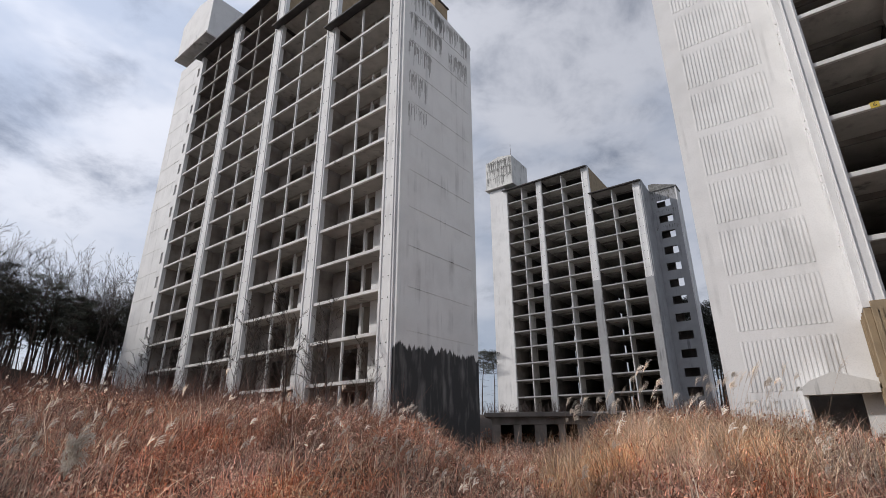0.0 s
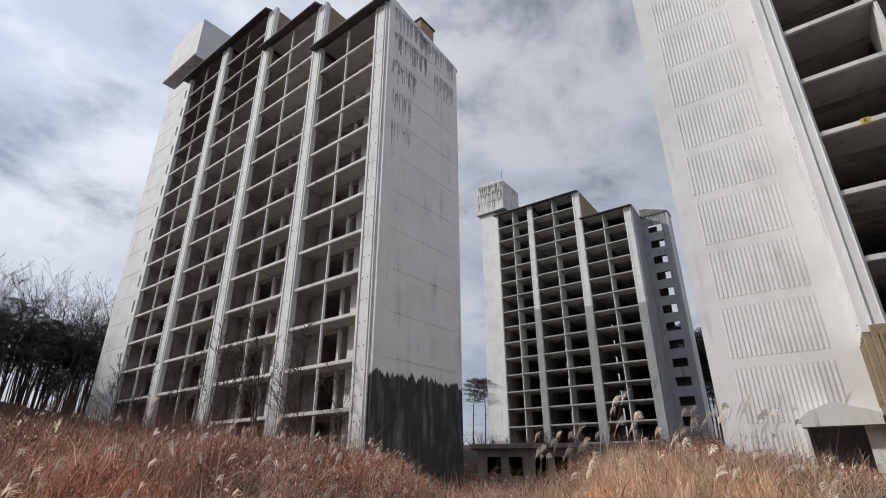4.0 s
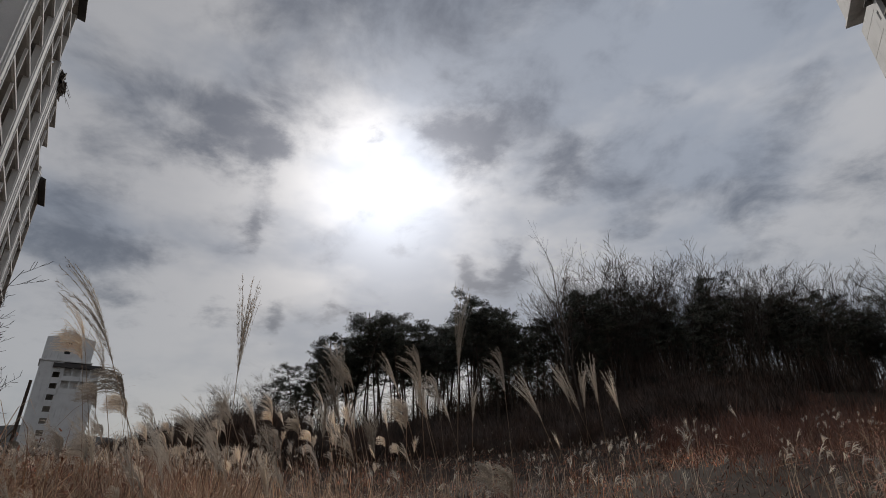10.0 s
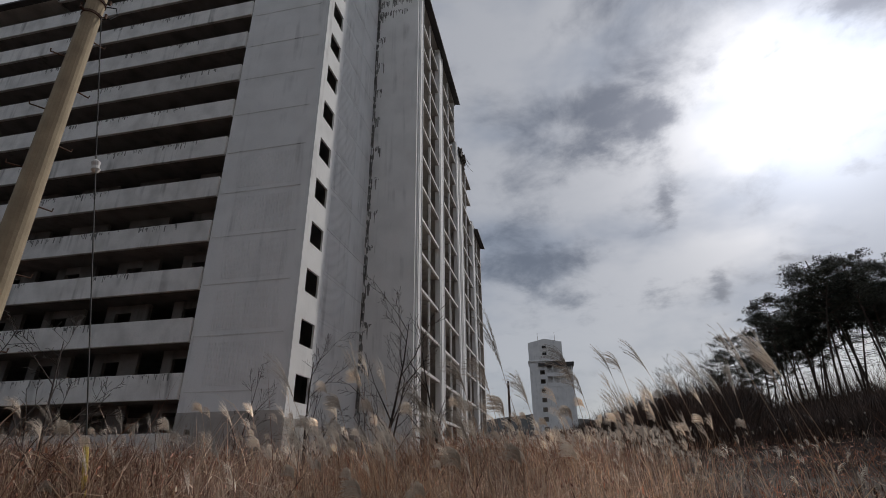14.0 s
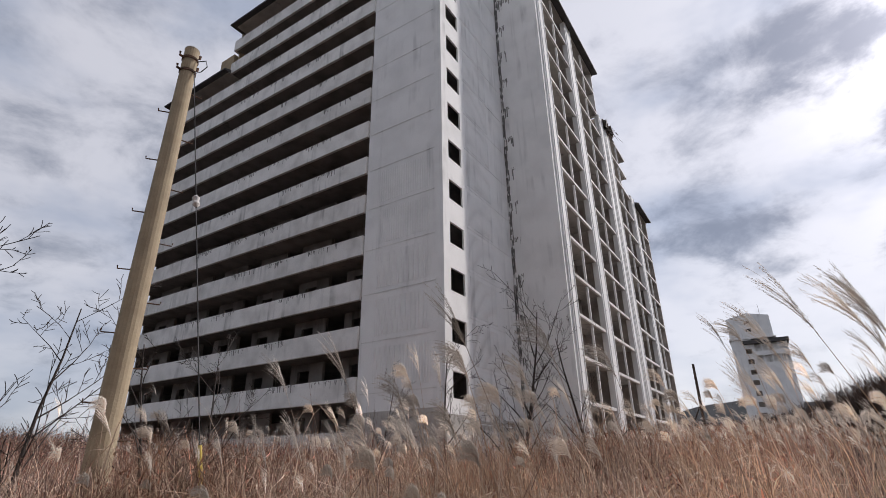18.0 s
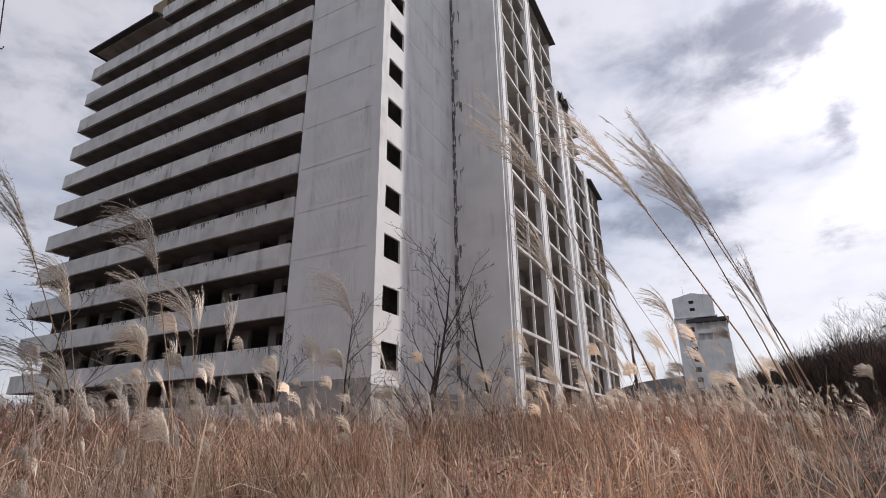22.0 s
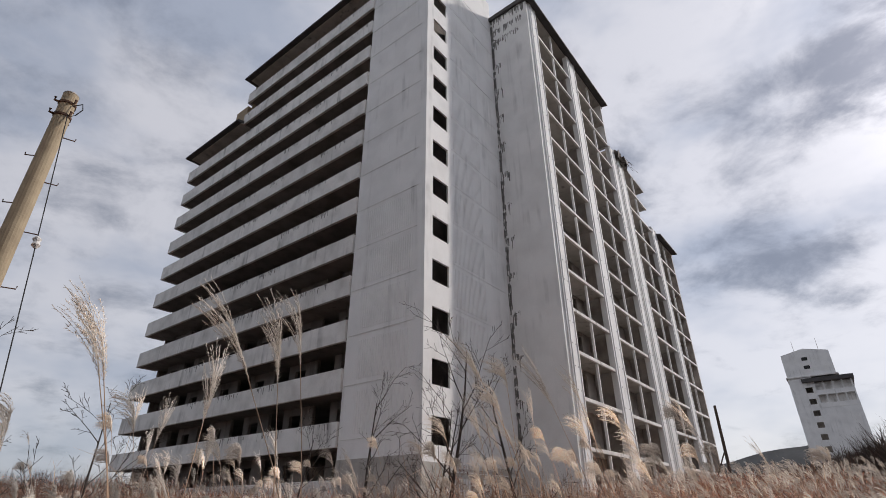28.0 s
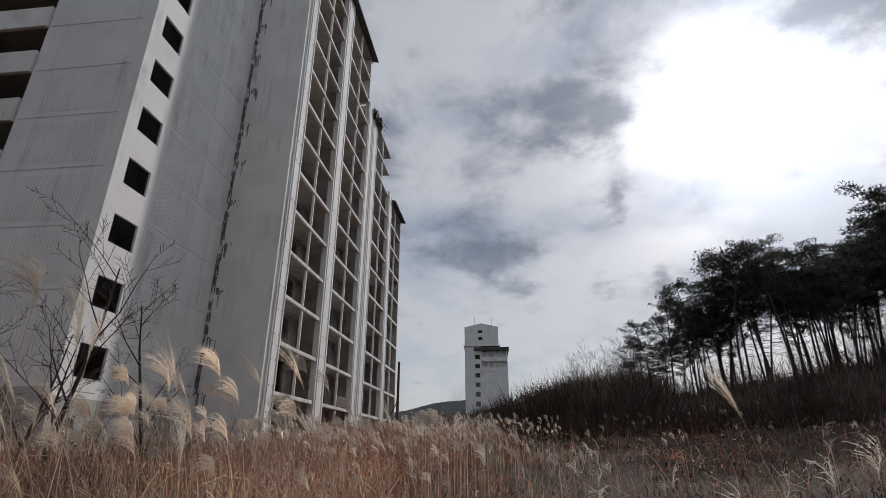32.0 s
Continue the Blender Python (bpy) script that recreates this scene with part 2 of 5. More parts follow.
def leaf_material(name, a, c, rough=0.8, translucent=0.0):
    m = bpy.data.materials.new(name)
    m.use_nodes = True
    nt = m.node_tree
    b = nt.nodes["Principled BSDF"]
    N, L = nt.nodes.new, nt.links.new
    g = N("ShaderNodeNewGeometry")
    x = N("ShaderNodeMix")
    x.data_type = "RGBA"
    x.inputs["A"].default_value, x.inputs["B"].default_value = (*a, 1), (*c, 1)
    L(g.outputs["Random Per Island"], x.inputs["Factor"])
    hs = N("ShaderNodeHueSaturation")
    values = []
    for size, low, high in ((0.35, 0.50, 1.55), (1.9, 0.55, 1.45)):
        n = N("ShaderNodeTexNoise")
        n.inputs["Scale"].default_value, n.inputs["Detail"].default_value = size, 3.0
        L(g.outputs["Position"], n.inputs["Vector"])
        r = N("ShaderNodeMapRange")
        for key, v in (("From Min", 0.32), ("From Max", 0.68), ("To Min", low), ("To Max", high)):
            r.inputs[key].default_value = v
        L(n.outputs["Fac"], r.inputs["Value"])
        values.append(r.outputs[0])
    both = N("ShaderNodeMath")
    both.operation = "MULTIPLY"
    L(values[0], both.inputs[0])
    L(values[1], both.inputs[1])
    L(both.outputs[0], hs.inputs["Value"])
    fade = N("ShaderNodeMapRange")
    for key, v in (("From Min", 0.35), ("From Max", 0.65), ("To Min", 1.2), ("To Max", 0.75)):
        fade.inputs[key].default_value = v
    hue = N("ShaderNodeTexNoise")
    hue.inputs["Scale"].default_value = 0.6
    L(g.outputs["Position"], hue.inputs["Vector"])
    L(hue.outputs["Fac"], fade.inputs["Value"])
    L(fade.outputs[0], hs.inputs["Saturation"])
    L(x.outputs["Result"], hs.inputs["Color"])
    L(hs.outputs[0], b.inputs["Base Color"])
    b.inputs["Roughness"].default_value = rough
    if translucent:
        t = N("ShaderNodeBsdfTranslucent")
        L(hs.outputs[0], t.inputs["Color"])
        s = N("ShaderNodeMixShader")
        s.inputs[0].default_value = translucent
        L(b.outputs[0], s.inputs[1])
        L(t.outputs[0], s.inputs[2])
        L(s.outputs[0], nt.nodes["Material Output"].inputs["Surface"])
    return m


WHITE = material("white_painted_concrete", (0.82, 0.818, 0.808), (0.60, 0.60, 0.59), 0.6, 0.5, 0.8, 0.1, streaks=0.28)
STREAKED = material("rain_streaked_white_paint", (0.74, 0.735, 0.71), (0.50, 0.495, 0.475), 0.7, 0.6, 0.8, 0.12, streaks=0.95)
GABLE_A = material("white_paint_over_black_plinth", (0.77, 0.772, 0.765), (0.60, 0.60, 0.59), 0.6, 0.5, 0.8, 0.1, streaks=0.3, below=6.4)
CONC = material("bare_grey_concrete", (0.50, 0.475, 0.44), (0.28, 0.265, 0.24), 1.0, 0.7, 0.9, 0.3, streaks=0.6, random_value=0.12)
PARAPET = material("weathered_parapet_paint", (0.79, 0.775, 0.75), (0.46, 0.45, 0.425), 0.9, 0.7, 0.88, 0.2, streaks=0.5, random_value=0.06)
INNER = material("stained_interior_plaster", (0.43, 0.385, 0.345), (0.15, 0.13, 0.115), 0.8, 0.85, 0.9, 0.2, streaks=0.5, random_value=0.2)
# Dark concrete, and shade painted into rooms, stair cores and corridors.
DARKSHADE = material("dark_and_shaded_concrete", (0.27, 0.245, 0.225), (0.12, 0.108, 0.10), 0.9, 0.8, 0.92, 0.3, streaks=0.5, random_value=0.2)
ROOF = material("dark_roof_edge", (0.075, 0.07, 0.068), (0.03, 0.03, 0.03), 2.0, 0.6, 0.8, 0.3)
TAN = material("ochre_bare_concrete", (0.36, 0.275, 0.175), (0.20, 0.155, 0.105), 1.5, 0.7, 0.9, 0.3, streaks=0.7)
MOULD = material("black_mould", (0.17, 0.168, 0.16), (0.36, 0.36, 0.345), 3.0, 0.9, 0.95, 0.1, fine=9.0)
STAIN = material("grey_rain_stain", (0.36, 0.358, 0.345), (0.55, 0.55, 0.54), 2.0, 0.9, 0.95, 0.1, fine=9.0)
HOLE = material("dark_bolt_hole", (0.03, 0.03, 0.03), None, 3, 0.3, 0.9, 0)
RUST = material("rusted_steel", (0.12, 0.06, 0.035), (0.05, 0.03, 0.02), 6, 0.7, 0.8, 0.2)
YELLOW = material("yellow_sign_paint", (0.62, 0.46, 0.07), None, 6, 0.4, 0.6, 0.0)
BLACK = material("black_paint", (0.02, 0.02, 0.02), None, 6, 0.2, 0.7, 0.0)
POLE = material("tan_concrete_pole", (0.42, 0.34, 0.23), (0.24, 0.19, 0.13), 3.0, 0.6, 0.85, 0.2, streaks=0.5)
EARTH = material("dry_brown_earth", (0.062, 0.041, 0.029), (0.034, 0.023, 0.016), 0.4, 0.9, 1.0, 0.6, fine=6.0)
BARK = material("dark_pine_bark", (0.095, 0.072, 0.060), (0.05, 0.04, 0.034), 5.0, 0.8, 0.95, 0.4)
TWIG = material("grey_brown_twig_bark", (0.13, 0.10, 0.085), (0.06, 0.05, 0.04), 6.0, 0.7, 0.9, 0.2)
MIDTWIG = material("grey_branch_bark", (0.085, 0.068, 0.060), (0.045, 0.037, 0.032), 6.0, 0.7, 0.9, 0.2)
DARKTWIG = material("dark_wet_twig_bark", (0.055, 0.043, 0.038), (0.03, 0.024, 0.02), 6.0, 0.7, 0.9, 0.2)
FAR = material("far_wooded_ridge", (0.055, 0.058, 0.060), (0.030, 0.032, 0.034), 0.05, 0.9, 1.0, 0.0, fine=0.3)
NEEDLE = leaf_material("pine_needles", (0.034, 0.039, 0.032), (0.080, 0.082, 0.062))
FIELD = leaf_material("dark_dead_growth", (0.030, 0.019, 0.015), (0.115, 0.068, 0.050), 0.9, 0.0)
GOLD = leaf_material("golden_dry_grass", (0.36, 0.24, 0.145), (0.80, 0.61, 0.43), 0.8, 0.25)
WEED = leaf_material("dry_weed_stems", (0.09, 0.042, 0.034), (0.36, 0.20, 0.15), 0.85, 0.0)
SCRUB = leaf_material("dry_scrub_twigs", (0.062, 0.045, 0.038), (0.15, 0.105, 0.085))
STRAW = leaf_material("dry_reed_blades", (0.32, 0.19, 0.125), (0.84, 0.66, 0.49), 0.75, 0.25)
RUSSET = leaf_material("russet_grass", (0.115, 0.040, 0.026), (0.82, 0.41, 0.275), 0.8, 0.15)
GREY = material("grey_streaked_wall", (0.40, 0.405, 0.415), (0.27, 0.27, 0.275), 0.6, 0.6, 0.85, 0.12, streaks=0.5)
# Room shade put into the colour: near-black walls behind the open bays.
CAVE = material("shaded_room_concrete", (0.085, 0.078, 0.072), (0.04, 0.037, 0.034), 0.9, 0.8, 0.95, 0.2, random_value=0.2)
PLUME = leaf_material("reed_plume_silk", (0.64, 0.56, 0.47), (0.90, 0.85, 0.78), 0.7, 0.30)


# ---- mesh helpers ----
def part(name, bm, mat, parent, label=""):
    me = bpy.data.meshes.new(name)
    bm.to_mesh(me)
    bm.free()
    me.materials.append(mat)
    ob = new(name, me)
    ob.parent = parent
    return tagged(ob, label)


def add_box(bm, x0, x1, y0, y1, z0, z1):
    x0, x1, y0, y1 = min(x0, x1), max(x0, x1), min(y0, y1), max(y0, y1)
    v = [bm.verts.new(c) for c in ((x0, y0, z0), (x1, y0, z0), (x1, y1, z0), (x0, y1, z0), (x0, y0, z1), (x1, y0, z1), (x1, y1, z1), (x0, y1, z1))]
    for f in ((3, 2, 1, 0), (4, 5, 6, 7), (0, 1, 5, 4), (1, 2, 6, 5), (2, 3, 7, 6), (3, 0, 4, 7)):
        bm.faces.new([v[i] for i in f])


BLOCKS = {}


def block(name, parent, x0, x1, y0, y1, z0, z1, mat, bevel=0.015, label=""):
    """A chamfered block as a part of its own; blocks of one size and material share a mesh."""
    x0, x1, y0, y1 = min(x0, x1), max(x0, x1), min(y0, y1), max(y0, y1)
    key = (name, round(x1 - x0, 3), round(y1 - y0, 3), round(z1 - z0, 3), mat.name)
    if key not in BLOCKS:
        bm = bmesh.new()
        a, b, c = (x1 - x0) / 2, (y1 - y0) / 2, (z1 - z0) / 2
        add_box(bm, -a, a, -b, b, -c, c)
        if bevel:
            bmesh.ops.bevel(bm, geom=bm.edges[:], offset=min(bevel, a / 2, b / 2, c / 2), segments=1, affect="EDGES")
        me = bpy.data.meshes.new(name)
        bm.to_mesh(me)
        bm.free()
        me.materials.append(mat)
        BLOCKS[key] = me
    ob = new(name, BLOCKS[key])
    ob.location = ((x0 + x1) / 2, (y0 + y1) / 2, (z0 + z1) / 2)
    ob.parent = parent
    return tagged(ob, label)


def prism(name, parent, outline, axis, a0, a1, mat, label=""):
    """Extrudes an outline of (h, z) points from a0 to a1 along the axis x or y."""
    bm = bmesh.new()
    rings = []
    for a in (a0, a1):
        rings.append([bm.verts.new((a, h, z) if axis == "x" else (h, a, z)) for h, z in outline])
    n = len(outline)
    bm.faces.new(rings[0])
    bm.faces.new(rings[1][::-1])
    for i in range(n):
        bm.faces.new([rings[0][i], rings[1][i], rings[1][(i + 1) % n], rings[0][(i + 1) % n]])
    bmesh.ops.recalc_face_normals(bm, faces=bm.faces)
    return part(name, bm, mat, parent, label)


def tube(bm, pts, radii, sides=6):
    """A tapered tube through the points."""
    rings = []
    for i, p in enumerate(pts):
        d = (Vector(pts[min(i + 1, len(pts) - 1)]) - Vector(pts[max(i - 1, 0)])).normalized()
        a = d.orthogonal().normalized()
        c = d.cross(a)
        rings.append([bm.verts.new(Vector(p) + (a * math.cos(2 * math.pi * j / sides) + c * math.sin(2 * math.pi * j / sides)) * radii[i]) for j in range(sides)])
    for r0, r1 in zip(rings, rings[1:]):
        for j in range(sides):
            bm.faces.new((r0[j], r0[(j + 1) % sides], r1[(j + 1) % sides], r1[j]))
    bm.faces.new(rings[-1])
    bm.faces.new(rings[0][::-1])


def thing(name, x, y, z, rz, label, category, group="", kind=""):
    ob = new(name)
    ob.matrix_world = pose(x, y, z, 0, 0, rz)
    ob.empty_display_size = 0.5
    return tagged(ob, label, category, group, kind)


# ---- ground ----
def smooth(a, b, x):
    t = min(1.0, max(0.0, (x - a) / (b - a)))
    return t * t * (3 - 2 * t)


def ridge_height(a):
    """Height of the wooded ridge over the field, by heading from the middle of the field."""
    return 3.3 * smooth(114, 66, a) * smooth(-10, 30, a) + 1.9 * smooth(32, 44, a) * smooth(72, 56, a)


def ground_z(x, y):
    r = math.hypot(x, y)
    a = math.degrees(math.atan2(-x, y))
    z = 6.0 * (1 - math.exp(-((r / 60) ** 1.5)))
    z += ridge_height(a) * math.exp(-(((r - 54 - 20 * smooth(58, 38, a)) / 14) ** 2))
    z += 0.9 * smooth(-5, 25, a) * smooth(75, 45, a) * math.exp(-(((r - 24) / 12) ** 2))
    z -= 2.1 * smooth(4, -4, a) * smooth(-23, -16, a) * math.exp(-(((r - 37) / 13) ** 2))
    z += 0.55 * smooth(-46, -32, a) * smooth(70, 52, a) * (1 - smooth(4, -3, a) * smooth(-20, -14, a)) * math.exp(-(((r - 15) / 6.5) ** 2))
    z += 0.18 * noise.noise((x * 0.13, y * 0.13, 0)) * smooth(2, 10, r)
    z += 0.10 * noise.noise((x * 0.5, y * 0.5, 5)) * smooth(2, 10, r)
    return z - 0.05


def build_ground():
    bm = bmesh.new()
    radii = [0.0]
    r = 0.8
    while r < 3500:
        radii.append(r)
        r *= 1.0 + (0.075 if r < 90 else 0.25)
    n = 144
    rows = []
    for r in radii[1:]:
        rows.append([bm.verts.new((-r * math.sin(2 * math.pi * i / n), r * math.cos(2 * math.pi * i / n),
                                   ground_z(-r * math.sin(2 * math.pi * i / n), r * math.cos(2 * math.pi * i / n)))) for i in range(n)])
    c = bm.verts.new((0, 0, ground_z(0, 0)))
    for i in range(n):
        bm.faces.new((c, rows[0][i], rows[0][(i + 1) % n]))
        for a, b in zip(rows, rows[1:]):
            bm.faces.new((a[i], b[i], b[(i + 1) % n], a[(i + 1) % n]))
    bmesh.ops.recalc_face_normals(bm, faces=bm.faces)
    for f in bm.faces:
        f.smooth = True
    g = part("ground", bm, EARTH, None)
    tagged(g, "rough brown earth field under dry winter grass", "ground", kind="structure")


build_ground()


# ---- apartment blocks ----
def facade_module(b, s, y, u0, u1, z0, k0, k1, depth, detail=True, inner=None, dark_from=99, gutted=None):
    """Two open bays on every storey between two pilasters. s: side on which the inside lies; y: the front plane."""
    mid = (u0 + u1) / 2
    inner = inner or INNER
    for k in range(k0, k1):
        z = z0 + H * k
        bare = k >= dark_from
        block("floor_slab", b, u0, u1, y, y + s * depth, z - 0.16, z, DARKSHADE if bare else CONC)
        edge = gutted if gutted else CONC if bare else PARAPET
        block("balcony_edge", b, u0, u1, y - s * 0.03, y + s * 0.13, z - 0.20, z + 0.012, edge)
        if k == k1 - 1:
            continue_top = z + H - 0.16
        else:
            continue_top = z + H - 0.24
        block("post", b, mid - 0.06, mid + 0.06, y + s * 0.01, y + s * 0.17, z + 0.03, continue_top, CONC if bare else WHITE)
        yb = y + s * (2.2 if gutted else 1.45)
        block("room_partition", b, mid - 0.09, mid + 0.09, yb + s * 0.2, y + s * depth, z, z + H - 0.16, DARKSHADE if bare else inner, 0)
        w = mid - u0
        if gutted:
            # bare room behind, its shade painted dark, a pale wall dividing the two balconies
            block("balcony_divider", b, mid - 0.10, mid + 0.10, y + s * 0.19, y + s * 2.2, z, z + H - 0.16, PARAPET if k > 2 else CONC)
            block("lintel", b, u0, u1, yb + s * 0.01, yb + s * 0.17, z + H - 0.42, z + H - 0.16, DARKSHADE)
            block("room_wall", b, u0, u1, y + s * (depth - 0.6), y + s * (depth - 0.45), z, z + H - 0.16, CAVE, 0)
            continue
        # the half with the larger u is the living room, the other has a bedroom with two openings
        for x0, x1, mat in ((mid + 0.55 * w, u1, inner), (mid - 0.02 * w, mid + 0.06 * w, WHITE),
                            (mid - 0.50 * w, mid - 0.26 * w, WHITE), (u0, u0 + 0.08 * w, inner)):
            block("room_wall", b, x0, x1, yb, yb + s * 0.18, z, z + H - 0.16, DARKSHADE if bare else mat)
        # back of the rooms, dark for their shade
        block("room_wall", b, u0, u1, y + s * min(4.6, depth - 0.4), y + s * (min(4.6, depth - 0.4) + 0.15), z, z + H - 0.16, DARKSHADE, 0)
        if detail:
            block("lintel", b, u0, u1, yb + s * 0.01, yb + s * 0.17, z + H - 0.42, z + H - 0.16, inner)


def pilaster(b, s, y, u0, u1, z0, z1, depth, mat=None, holes=True, party=None):
    mat = mat or WHITE
    block("pilaster", b, u0, u1, y - s * 0.10, y + s * 0.30, z0, z1, mat)
    m = (u0 + u1) / 2
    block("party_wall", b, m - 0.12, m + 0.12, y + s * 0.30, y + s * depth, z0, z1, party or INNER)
    w = u1 - u0
    for f in (0.12, 0.80):
        block("raised_rib", b, u0 + w * f, u0 + w * (f + 0.09), y - s * 0.15, y - s * 0.095, z0, z1, mat)
    if holes:
        bm = bmesh.new()
        z = z0 + 0.7
        while z < z1 - 0.4:
            for f in (0.32, 0.68):
                for dz in (0.0, 1.3):
                    c = Vector((u0 + w * f, y - s * 0.103, z + dz))
                    v = [bm.verts.new(c + Vector((0.045 * math.cos(a), -s * 0.006, 0.045 * math.sin(a)))) for a in [i * math.pi / 4 for i in range(8)]]
                    bm.faces.new(v)
            z += H
        tagged(part("bolt_holes", bm, HOLE, b, "dark bolt holes in rows"), kind="stuff")


def roof(b, s, y, u0, u1, z, depth, over=0.75, drop=1.2, side0=0.0, side1=0.0):
    """Thin dark eave slab that falls towards the back."""
    yy = lambda v: y + s * v
    prism("roof", b, [(yy(-over), z - 0.22), (yy(-over), z - 0.08), (yy(0.6), z + 0.40), (yy(depth), z + 0.45 - drop), (yy(depth), z + 0.2 - drop), (yy(0.6), z)],
          "x", u0 - side0, u1 + side1, ROOF, "thin dark projecting roof edge")


def ribbed_panel(b, s, y, u0, u1, z0, z1, mat, pitch=0.17):
    n = max(2, int((u1 - u0) / pitch))
    for i in range(n):
        x = u0 + (u1 - u0) * (i + 0.5) / n
        block("rib", b, x - pitch * 0.27, x + pitch * 0.27, y - s * 0.022, y + s * 0.01, z0, z1, mat, 0.010)


def drips(b, plane, axis, out, areas, count, seed, longest=1.2, mat=None):
    """Black mould runs: many thin ragged flakes on a wall. areas: (h0, h1, z) lines from which they run down."""
    q = random.Random(seed)
    bm = bmesh.new()
    for h0, h1, z, share in areas:
        for i in range(int(count * share)):
            h = q.uniform(h0, h1)
            w = q.uniform(0.008, 0.05)
            ln = longest * q.random() ** 2 + 0.05
            top = z - q.uniform(0, 0.25) * longest
            if axis == "x":
                add_box(bm, h - w, h + w * q.uniform(0.3, 1), plane, plane + out * 0.006, top - ln, top)
            else:
                add_box(bm, plane, plane + out * 0.006, h - w, h + w * q.uniform(0.3, 1), top - ln, top)
    return tagged(part("mould_streaking", bm, mat or MOULD, b, "black mould runs"), kind="stuff")


def wall_with_windows(b, s, y, u0, u1, z0, z1, holes, mat, thick=0.25, name="wall"):
    """A wall in the front plane with rectangular holes (u0, u1, z0, z1), all in one column."""
    bm = bmesh.new()
    if holes:
        h0, h1 = holes[0][0], holes[0][1]
        add_box(bm, u0, h0, y, y + s * thick, z0, z1)
        add_box(bm, h1, u1, y, y + s * thick, z0, z1)
        z = z0
        for a0, a1, c0, c1 in sorted(holes, key=lambda h: h[2]):
            add_box(bm, h0, h1, y, y + s * thick, z, c0)
            z = c1
        add_box(bm, h0, h1, y, y + s * thick, z, z1)
    else:
        add_box(bm, u0, u1, y, y + s * thick, z0, z1)
    return part(name, bm, mat, b)


def joints(b, axis, plane, out, h0, h1, zs, mat):
    """Shallow pour joints: thin proud fillets on a wall."""
    for z in zs:
        if axis == "x":
            block("pour_joint", b, h0, h1, plane, plane + out * 0.02, z - 0.02, z + 0.02, mat, 0)
        else:
            block("pour_joint", b, plane, plane + out * 0.02, h0, h1, z - 0.02, z + 0.02, mat, 0)


# block with the black plinth: local x runs along the front, inside lies at negative y
def build_block_a():
    b = thing("apartment_block", -2.29, 28.08, 0, 50.52 + 90, "abandoned white concrete apartment block with a blackened end wall", "building", "abandoned apartment blocks")
    z0, s, D = 4.64, -1, 8.0
    base = 0.6
    tops = {0: 11, 1: 13, 2: 15, 3: 15}
    bays = [(1.22, 7.35), (8.6, 15.55), (16.9, 23.85), (25.2, 31.9)]
    for i, (u0, u1) in enumerate(bays):
        facade_module(b, s, 0, u0, u1, z0, -1, tops[i], D, True, None, 11 if i > 1 else 99)
        block("roof_slab", b, u0, u1, 0, s * D, z0 + H * tops[i] - 0.2, z0 + H * tops[i], DARKSHADE if i > 1 else CONC)
        block("back_wall", b, u0 - 0.3, u1 + 0.3, s * D, s * (D + 0.2), base, z0 + H * tops[i] - 0.3, WHITE)
    pils = [(0.02, 1.22, 11), (7.35, 8.6, 13), (15.55, 16.9, 15), (23.85, 25.2, 15), (31.9, 32.5, 15)]
    for u0, u1, k in pils[:4]:
        pilaster(b, s, 0, u0, u1, base, z0 + H * k - 0.1, D)
    block("party_wall", b, 32.05, 32.3, -0.3, s * D, base, z0 + H * 15 - 0.1, INNER)
    block("pilaster", b, 31.9, 32.5, 0.1, -0.3, base, z0 + H * 15 - 0.1, WHITE)
    roof(b, s, 0, -0.15, 8.2, z0 + H * 11 + 0.0, D + 0.2)
    roof(b, s, 0, 8.2, 16.5, z0 + H * 13, D + 0.2)
    roof(b, s, 0, 16.5, 33.0, z0 + H * 15, D + 0.2)
    # end walls that show above the lower roofs
    for u, k in ((7.6, 13), (15.9, 15)):
        block("step_wall", b, u, u + 0.25, -0.35, s * D, z0 + H * (k - 2) + 0.2, z0 + H * k, TAN)
    # gable
    prism("gable_wall", b, [(0.0, base), (0.0, z0 + 28.9), (s * D, z0 + 27.9), (s * D, base)], "x", -0.22, 0.02, GABLE_A, "tall blank end wall, white above a black ragged plinth")
    joints(b, "y", -0.22, -1, -0.9, s * (D - 0.5), [z0 + 2.63 + H * k for k in range(0, 10)], STREAKED)
    drips(b, -0.22, "y", -1, [(-7.6, -4.2, z0 + 28.0, 0.8), (-3.6, -0.4, z0 + 28.4, 1.0), (-3.4, -0.5, z0 + 26.0, 0.9), (-7.5, -5.0, z0 + 25.4, 0.6), (-3.0, -0.5, z0 + 23.4, 0.6), (-2.5, -0.5, z0 + 20.8, 0.4), (-2.5, -0.5, z0 + 18.2, 0.25), (-4.2, -3.3, z0 + 28, 0.7), (-4.2, -3.4, z0 + 26, 0.4)], 130, 3, 1.7, STAIN)
    block("chimney", b, -0.2, 0.9, -3.4, -5.0, z0 + 28.0, z0 + 29.55, TAN, 0.03)
    block("chimney_cap", b, -0.28, 0.98, -3.3, -5.1, z0 + 29.55, z0 + 29.67, ROOF)
    # stair end with small windows
    holes = [(32.95, 33.85, z0 + H * k + 0.75, z0 + H * k + 1.95) for k in range(-1, 15)]
    wall_with_windows(b, s, -0.25, 32.5, 38.8, base, z0 + H * 15 + 1.5, holes, WHITE, 0.25)
    # Dark backing puts the shade behind the windows into colour.
    block("stair_wall", b, 32.5, 38.8, -2.4, -2.6, base, z0 + H * 15 + 1.5, DARKSHADE)
    block("stair_wall", b, 38.55, 38.8, -0.5, s * D, base, z0 + H * 15 + 1.5, WHITE)
    joints(b, "x", -0.25, 1, 34.0, 38.7, [z0 + H * k for k in range(0, 16)], STREAKED)
